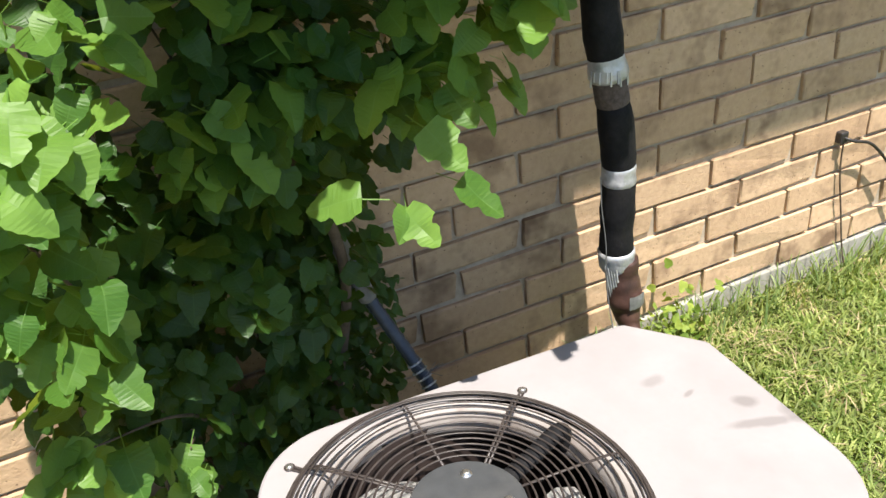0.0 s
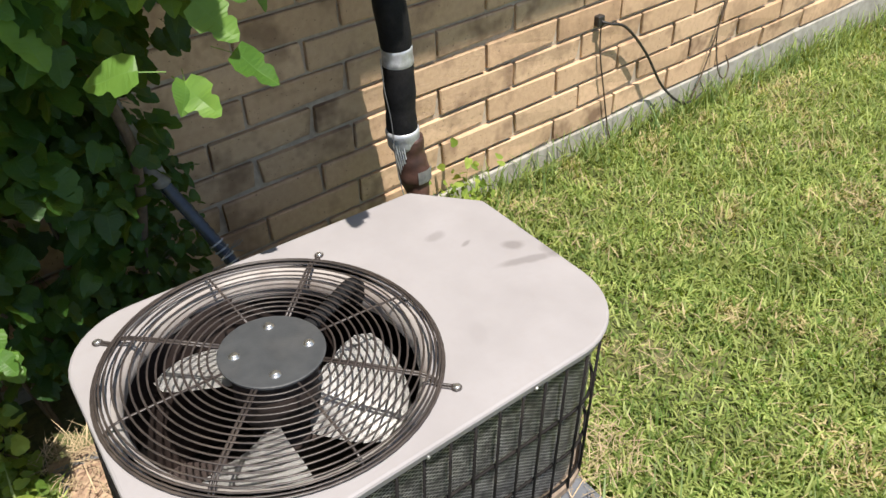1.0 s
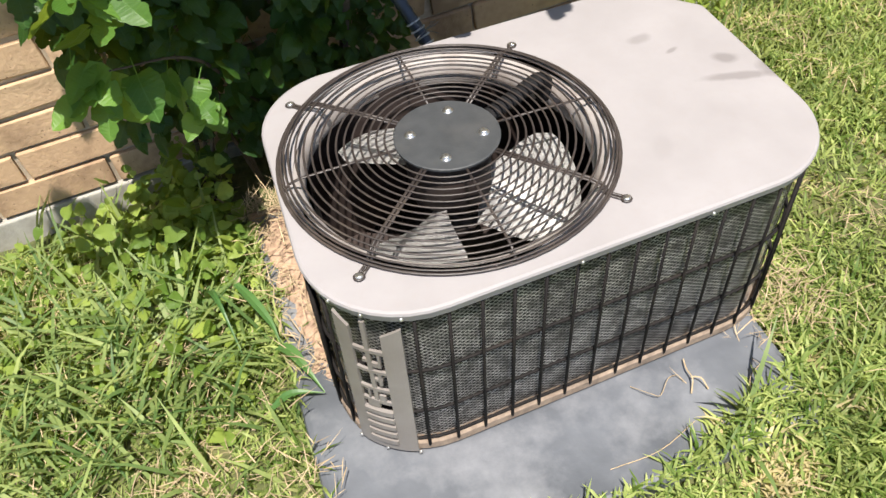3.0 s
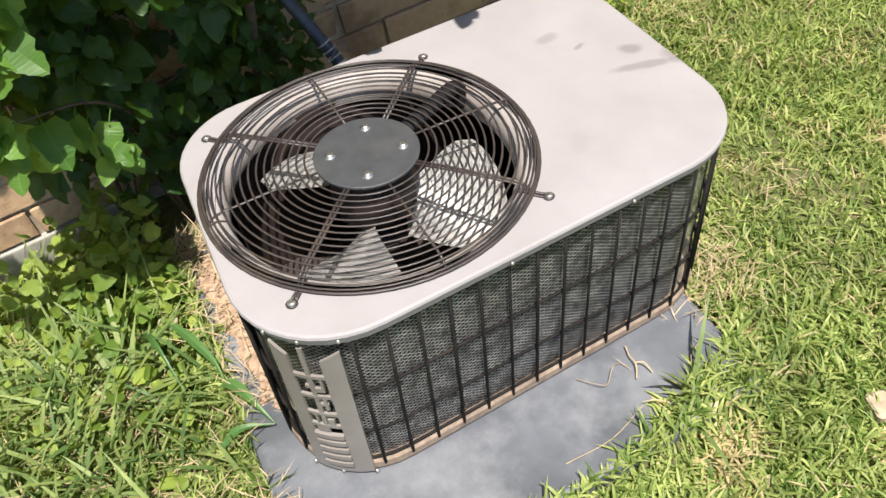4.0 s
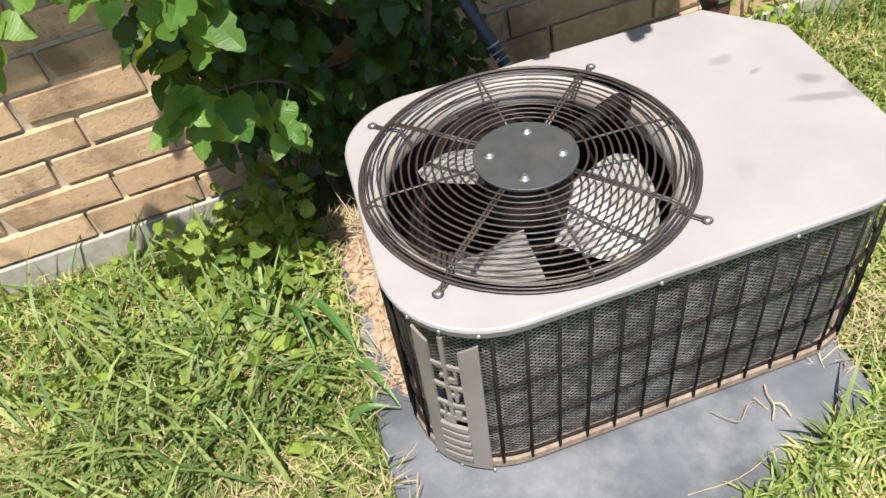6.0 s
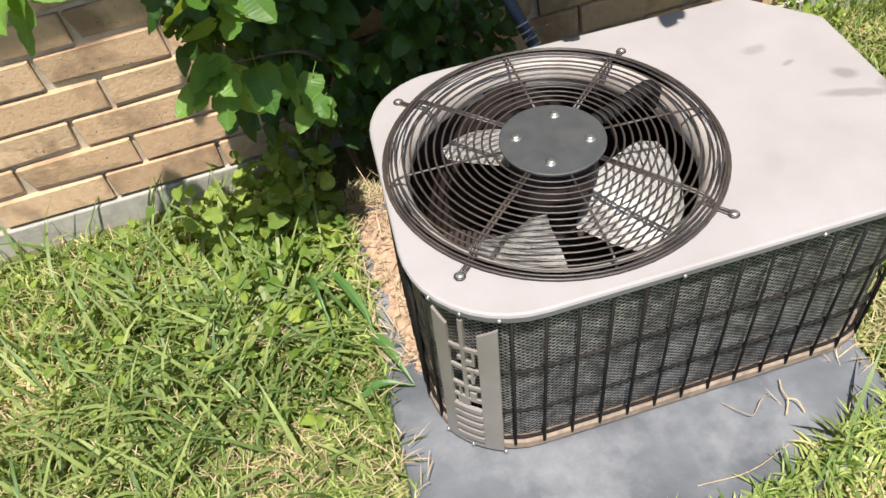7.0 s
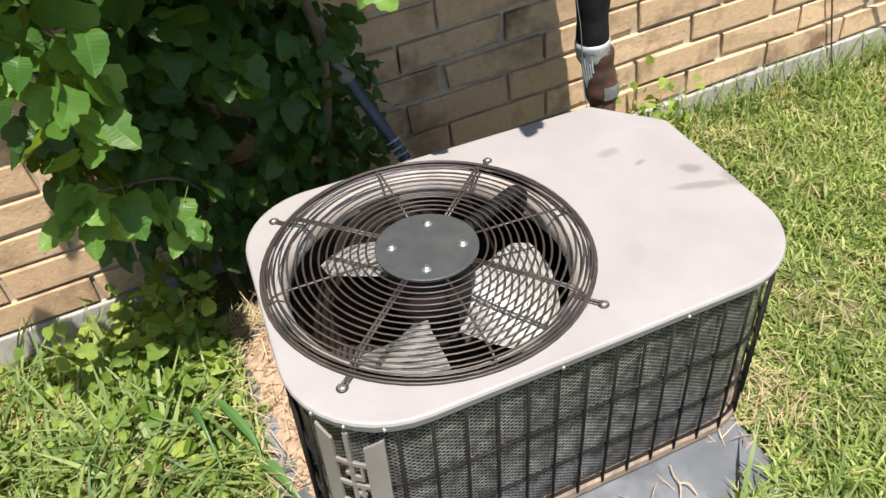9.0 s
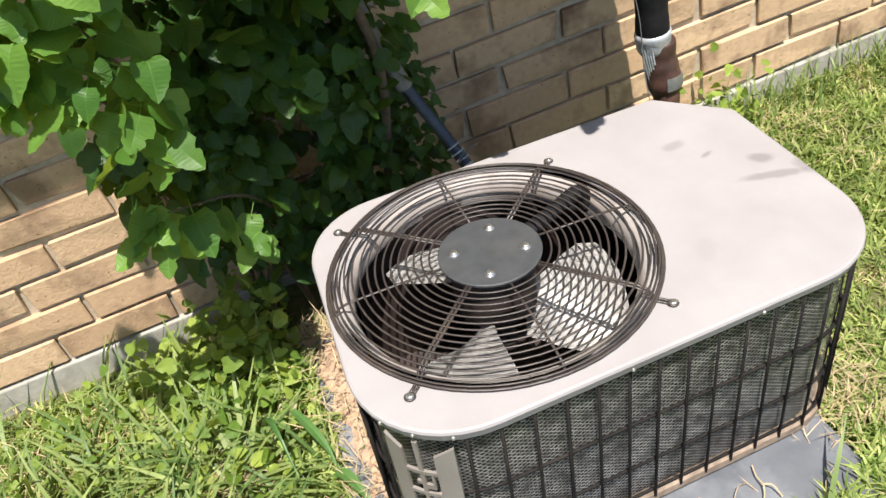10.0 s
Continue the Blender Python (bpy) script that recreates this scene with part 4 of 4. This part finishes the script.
def build_grass():
    rng = np.random.default_rng(5)
    zones = [("lawn_near", -2.6, 2.0, -1.9, 0.0, 40000), ("lawn_far", 2.0, 4.5, -2.6, 0.0, 8000), ("lawn_side", -2.6, 2.0, -2.8, -1.9, 8000), ("lawn_left", -6.0, -2.6, -2.8, 0.0, 2200), ("lawn_back", -6.0, 7.0, -6.0, -2.8, 1500), ("lawn_right", 4.5, 7.5, -2.8, 0.0, 2200)]
    for name, x0, x1, y0, y1, dense in zones:
        n = int((x1 - x0) * (y1 - y0) * dense)
        x, y = rng.uniform(x0, x1, n), rng.uniform(y0, y1, n)
        keep = ~bare(x, y)
        clump = np.sin(x * 31 + 3 * np.sin(y * 17)) * np.sin(y * 29 + 2 * np.sin(x * 23))
        keep &= rng.random(n) < 0.90 + 0.22 * clump
        x, y = x[keep], y[keep]
        n = len(x)
        size = (0.020 + 0.044 * rng.random(n) ** 1.4) * (1 + 0.14 * np.sin(x * 5) * np.sin(y * 6) + 0.12 * np.sin(x * 19 + y * 7) * np.sin(y * 23 - x * 5))
        root = np.where((x > -1.29) & (x < -0.50) & (y > -1.08) & (y < -0.28), pad_z(x) - 0.004, ground_z(x, y) - 0.006)
        v, t = blades(rng, x, y, root, size, rng.uniform(0.0026, 0.0062, n) * (1.0 if dense > 5000 else 1.9), rng.uniform(0.15, 1.35, n), rng.uniform(0.05, 0.75, n))
        ob = new("lawn", tri_mesh(name, v, t, M_GRASS))
        tagged(ob, "bright green mown lawn grass with dry yellow patches", "grass", kind="stuff")
    # long coarse blades beside the pad and along the wall
    n = 640
    x, y = np.concatenate([rng.normal(-1.62, 0.22, n), rng.uniform(-2.5, -1.3, 120), rng.uniform(-0.36, 3.2, 1500), rng.normal(-0.56, 0.06, 24)]), np.concatenate([rng.normal(-0.50, 0.17, n), -np.abs(rng.normal(0.04, 0.05, 120)) - 0.015, -np.abs(rng.normal(0.02, 0.045, 1500)) - 0.015, rng.normal(-1.05, 0.03, 24)])
    keep = ~bare(x, y)
    x, y = x[keep], y[keep]
    n = len(x)
    by_wall = (x > -0.6)
    size = rng.uniform(0.09, 0.22, n) * np.where(by_wall, 0.72, 1.0)
    v, t = blades(rng, x, y, ground_z(x, y) - 0.005, size, rng.uniform(0.005, 0.0095, n) * np.where(by_wall, 0.6, 1.0), rng.uniform(0.2, 0.9, n) * np.where(by_wall, 0.55, 1.0), rng.uniform(0.15, 0.5, n))
    tagged(new("tall_grass", tri_mesh("tall_grass", v, t, M_TALL)), "long coarse grass blades beside the pad and wall", "grass", kind="stuff")
    # a coarse tuft spreading flat from its crown
    n = 84
    head = rng.uniform(0, 2 * np.pi, n)
    x, y = -1.47 + 0.035 * np.cos(head) + rng.normal(0, 0.02, n), -0.50 + 0.035 * np.sin(head) + rng.normal(0, 0.02, n)
    v, t = blades(rng, x, y, ground_z(x, y), rng.uniform(0.09, 0.25, n), rng.uniform(0.006, 0.012, n), rng.uniform(0.75, 1.25, n), rng.uniform(0.08, 0.30, n), head)
    tagged(new("grass_tuft", tri_mesh("grass_tuft", v, t, M_TALL)), "coarse green grass tuft spreading flat over a bare patch", "grass", kind="stuff")
    # broad folded blades that lean over the edge of the pad
    for line, wide in ((((-1.325, -0.48, 0.125), (-1.305, -0.53, 0.122), (-1.288, -0.58, 0.108), (-1.284, -0.615, 0.094)), 0.017), (((-1.290, -0.628, 0.100), (-1.272, -0.650, 0.108), (-1.256, -0.690, 0.100), (-1.240, -0.735, 0.080)), 0.021), (((-1.33, -0.72, 0.070), (-1.29, -0.72, 0.090), (-1.240, -0.736, 0.081)), 0.013), (((-1.40, -0.40, 0.02), (-1.375, -0.46, 0.11), (-1.36, -0.52, 0.13), (-1.352, -0.60, 0.08)), 0.013)):
        pts = smooth_line(line, 5)
        verts, faces = [], []
        for k, q in enumerate(pts):
            d = (pts[min(k + 1, len(pts) - 1)] - pts[max(k - 1, 0)]).normalized()
            side = d.cross(Vector((0.3, -0.2, 1))).normalized()
            u = k / (len(pts) - 1)
            w = wide / 2 * (0.55 + 0.45 * math.sin(math.pi * min(u * 1.3, 1))) * (1 - u ** 3) + 0.0006
            lift = Vector((0, 0, 0.35 * w))
            verts += [tuple(q - side * w + lift), tuple(q), tuple(q + side * w + lift)]
            if k:
                o = 3 * k
                faces += [(o - 3, o - 2, o + 1, o), (o - 2, o - 1, o + 2, o + 1)]
        tagged(new("broad_blade", mesh_of("broad_blade", verts, faces, M_BROAD)), "broad folded grass blade leaning over the pad", "grass", "broad blades by the pad", kind="stuff")
    # dry straw on the dirt and in the lawn
    n = 300
    tuft = rng.normal(0, 1, (2, 900))
    where = rng.integers(0, 30, 900)
    hx, hy = np.concatenate([rng.uniform(-2.3, 1.2, 22), [-0.40, -0.42, -0.17, -1.31, -1.32, -1.46, -1.48, -0.05]]), np.concatenate([rng.uniform(-1.5, -0.12, 22), [-0.82, -0.85, -0.77, -0.84, -0.90, -0.50, -0.46, -0.15]])
    x = np.concatenate([rng.uniform(-1.275, -1.175, n), rng.uniform(-0.60, -0.40, 200), rng.uniform(-2.1, -1.3, 1500), rng.uniform(-0.42, 1.6, 900), hx[where] + tuft[0] * 0.035, rng.normal(-1.235, 0.025, 120)])
    y = np.concatenate([rng.uniform(-0.72, -0.24, n), rng.uniform(-0.94, -0.72, 200), rng.uniform(-1.1, -0.1, 1500), rng.uniform(-1.5, -0.03, 900), hy[where] + tuft[1] * 0.03, rng.normal(-0.285, 0.02, 120)])
    keep = ~((x > -1.17) & (x < -0.60) & (y > -0.95))
    x, y = x[keep], y[keep]
    z = np.where((x < -1.18) & (x > -1.31), pad_z(x) + 0.024 + rng.random(len(x)) * 0.010, ground_z(x, y) + 0.010 + rng.random(len(x)) * 0.022)
    n = len(x)
    v, t = blades(rng, x, y, z, rng.uniform(0.015, 0.062, n), rng.uniform(0.0009, 0.0024, n), rng.uniform(0.95, 1.6, n), rng.uniform(-0.1, 0.2, n))
    tagged(new("dry_straw", tri_mesh("dry_straw", v, t, M_STRAW)), "loose dry straw on the dirt and lawn", "straw", kind="stuff")


def build_weeds():
    rng = random.Random(4)
    pool = [leaf_mesh("weed_leaf", 1, M_WEED), leaf_mesh("weed_leaf", 0, M_WEED)]
    spots = [("low broad-leaved weeds at the foot of the wall", -1.38, -0.25, 0.085, 0.09, 560, 0.012, 0.044, 0.13), ("low yellow-green weeds in the lawn by the wall", -1.66, -0.30, 0.24, 0.13, 700, 0.008, 0.026, 0.045),
             ("broad yellow-green weeds along the foot of the wall", -1.46, -0.19, 0.13, 0.07, 340, 0.010, 0.036, 0.11), ("small yellow-green weed beside the pipe", -0.15, -0.075, 0.045, 0.035, 150, 0.012, 0.030, 0.17), ("low weeds in the lawn beside the pad", -1.43, -0.48, 0.10, 0.13, 110, 0.014, 0.042, 0.05), ("tiny-leaved weeds at the edge of the dirt", -1.30, -0.36, 0.03, 0.05, 260, 0.006, 0.016, 0.05)]
    for label, x0, y0, sx, sy, count, lo, hi, tall in spots:
        verts, faces, base = [], [], 0
        for k in range(count):
            x, y = rng.gauss(x0, sx), min(rng.gauss(y0, sy), -0.03 - rng.random() * 0.05)
            if bool(bare(np.array(x), np.array(y))) and x > -1.29:
                continue
            at = Vector((x, y, float(ground_z(x, y)) + 0.01 + abs(rng.gauss(0, 0.5)) * tall))
            m = leaf_pose(at, (rng.gauss(0, 0.6), -0.3 + rng.gauss(0, 0.6), 0.8), (rng.gauss(0, 1), rng.gauss(0, 1), 0), rng.uniform(lo, hi))
            me = pool[rng.randrange(2)]
            verts += [tuple(m @ v.co) for v in me.vertices]
            faces += [tuple(i + base for i in p.vertices) for p in me.polygons]
            base += len(me.vertices)
        tagged(new("weeds", mesh_of("weeds", verts, faces, M_WEED)), label, "weeds", kind="stuff")


build_grass()
build_weeds()


# ---- small things ----
def build_small():
    rng = random.Random(9)
    b = box(bmesh.new(), (-0.5, -0.5, -0.5), (0.5, 0.5, 0.5), 0.16)
    bmesh.ops.subdivide_edges(b, edges=b.edges[:], cuts=1, use_grid_fill=True)
    for v in b.verts:
        v.co = Matrix.Rotation(radians(-14), 3, "Z") @ Vector((v.co.x * 0.056, v.co.y * 0.044, v.co.z * 0.030)) * (1 + 0.16 * noise.noise(v.co * 2.4)) + Vector((-0.40, -1.20, 0.004))
    tagged(part("stone", b, M_STONE), "flat pale beige stone lying in the grass", "stone")
    for k, pts in enumerate([[(-0.675, -0.905, 0.004), (-0.682, -0.925, 0.006), (-0.684, -0.945, 0.008), (-0.698, -0.965, 0.001)], [(-0.78, -0.915, 0), (-0.76, -0.945, 0.010), (-0.745, -0.95, 0.004), (-0.72, -0.93, 0.008), (-0.70, -0.925, 0)], [(-0.684, -0.94, 0.006), (-0.672, -0.95, 0.010), (-0.668, -0.968, 0)],
                             [(-0.62, -1.02, 0.004), (-0.60, -0.98, 0.01), (-0.55, -0.955, 0)], [(-0.88, -1.03, 0), (-0.80, -1.035, 0.008), (-0.72, -1.01, 0.003)]]):
        line = [Vector((p[0], p[1], pad_z(p[0]) + 0.003 + p[2])) for p in pts]
        b = tube(bmesh.new(), smooth_line(line, 4), 0.0013 if k in (0, 2) else 0.0007, 5)
        tagged(part("twig", b, M_STRAW), "dry pale twig lying on the grey pad", "twig", "twigs on the pad")
    me = leaf_mesh("dry_leaf", 1, M_STONE)
    ob = new("dry_leaf", me)
    ob.matrix_basis = leaf_pose((-1.345, -0.42, 0.055), (-0.2, -0.5, 0.8), (0.3, 0.6, 0.5), 0.045)
    tagged(ob, "curled pale dry leaf among the weeds", "leaf")


build_small()


# ---- bricks ----
def brick_mesh(k):
    rng = random.Random(k + 50)
    bm = box(bmesh.new(), (0, 0, 0), (L - 0.0095, 0.06, C - 0.0095))
    bmesh.ops.bevel(bm, geom=bm.edges[:], offset=0.0028, segments=1, affect="EDGES")
    for v in bm.verts:
        v.co += Vector((rng.uniform(-1, 1) * 0.0020, rng.uniform(-1, 1) * 0.0009, rng.uniform(-1, 1) * 0.0017))
    if k % 2 == 0:
        c = Vector((0.0 if k % 4 else L - 0.0095, 0, 0))
        for v in bm.verts:
            if (v.co - c).length < 0.014:
                v.co += Vector((0.008 if k % 4 else -0.008, 0.004, 0.005))
    me = bpy.data.meshes.new("brick")
    bm.to_mesh(me)
    bm.free()
    me.materials.append(M_BRICK)
    return me


def build_bricks():
    rng = random.Random(3)
    kinds = [brick_mesh(k) for k in range(9)]
    verts, faces, base = [], [], 0
    for row in range(33):
        shift = 0.105 if row % 2 else 0.008
        for col in range(-28, 32):
            x = shift + 0.005 + col * L + rng.uniform(-0.002, 0.002)
            if x < -7 or x + L > 8:
                continue
            z = FIRST + row * C + rng.uniform(-0.0012, 0.0012)
            at = Vector((x, rng.uniform(-0.0018, 0.0018), z))
            me = kinds[rng.randrange(9)]
            if row < 13 and -2.45 < x < 2.0:
                ob = new("brick", me)
                ob.parent = wall
                ob.location = at - spot_of(wall)
            else:
                verts += [tuple(v.co + at - spot_of(wall)) for v in me.vertices]
                faces += [tuple(i + base for i in p.vertices) for p in me.polygons]
                base += len(me.vertices)
    ob = new("brickwork", mesh_of("brickwork", verts, faces, M_BRICK))
    ob.parent = wall
    tagged(ob, "tan bricks further along the wall", kind="stuff")


build_bricks()
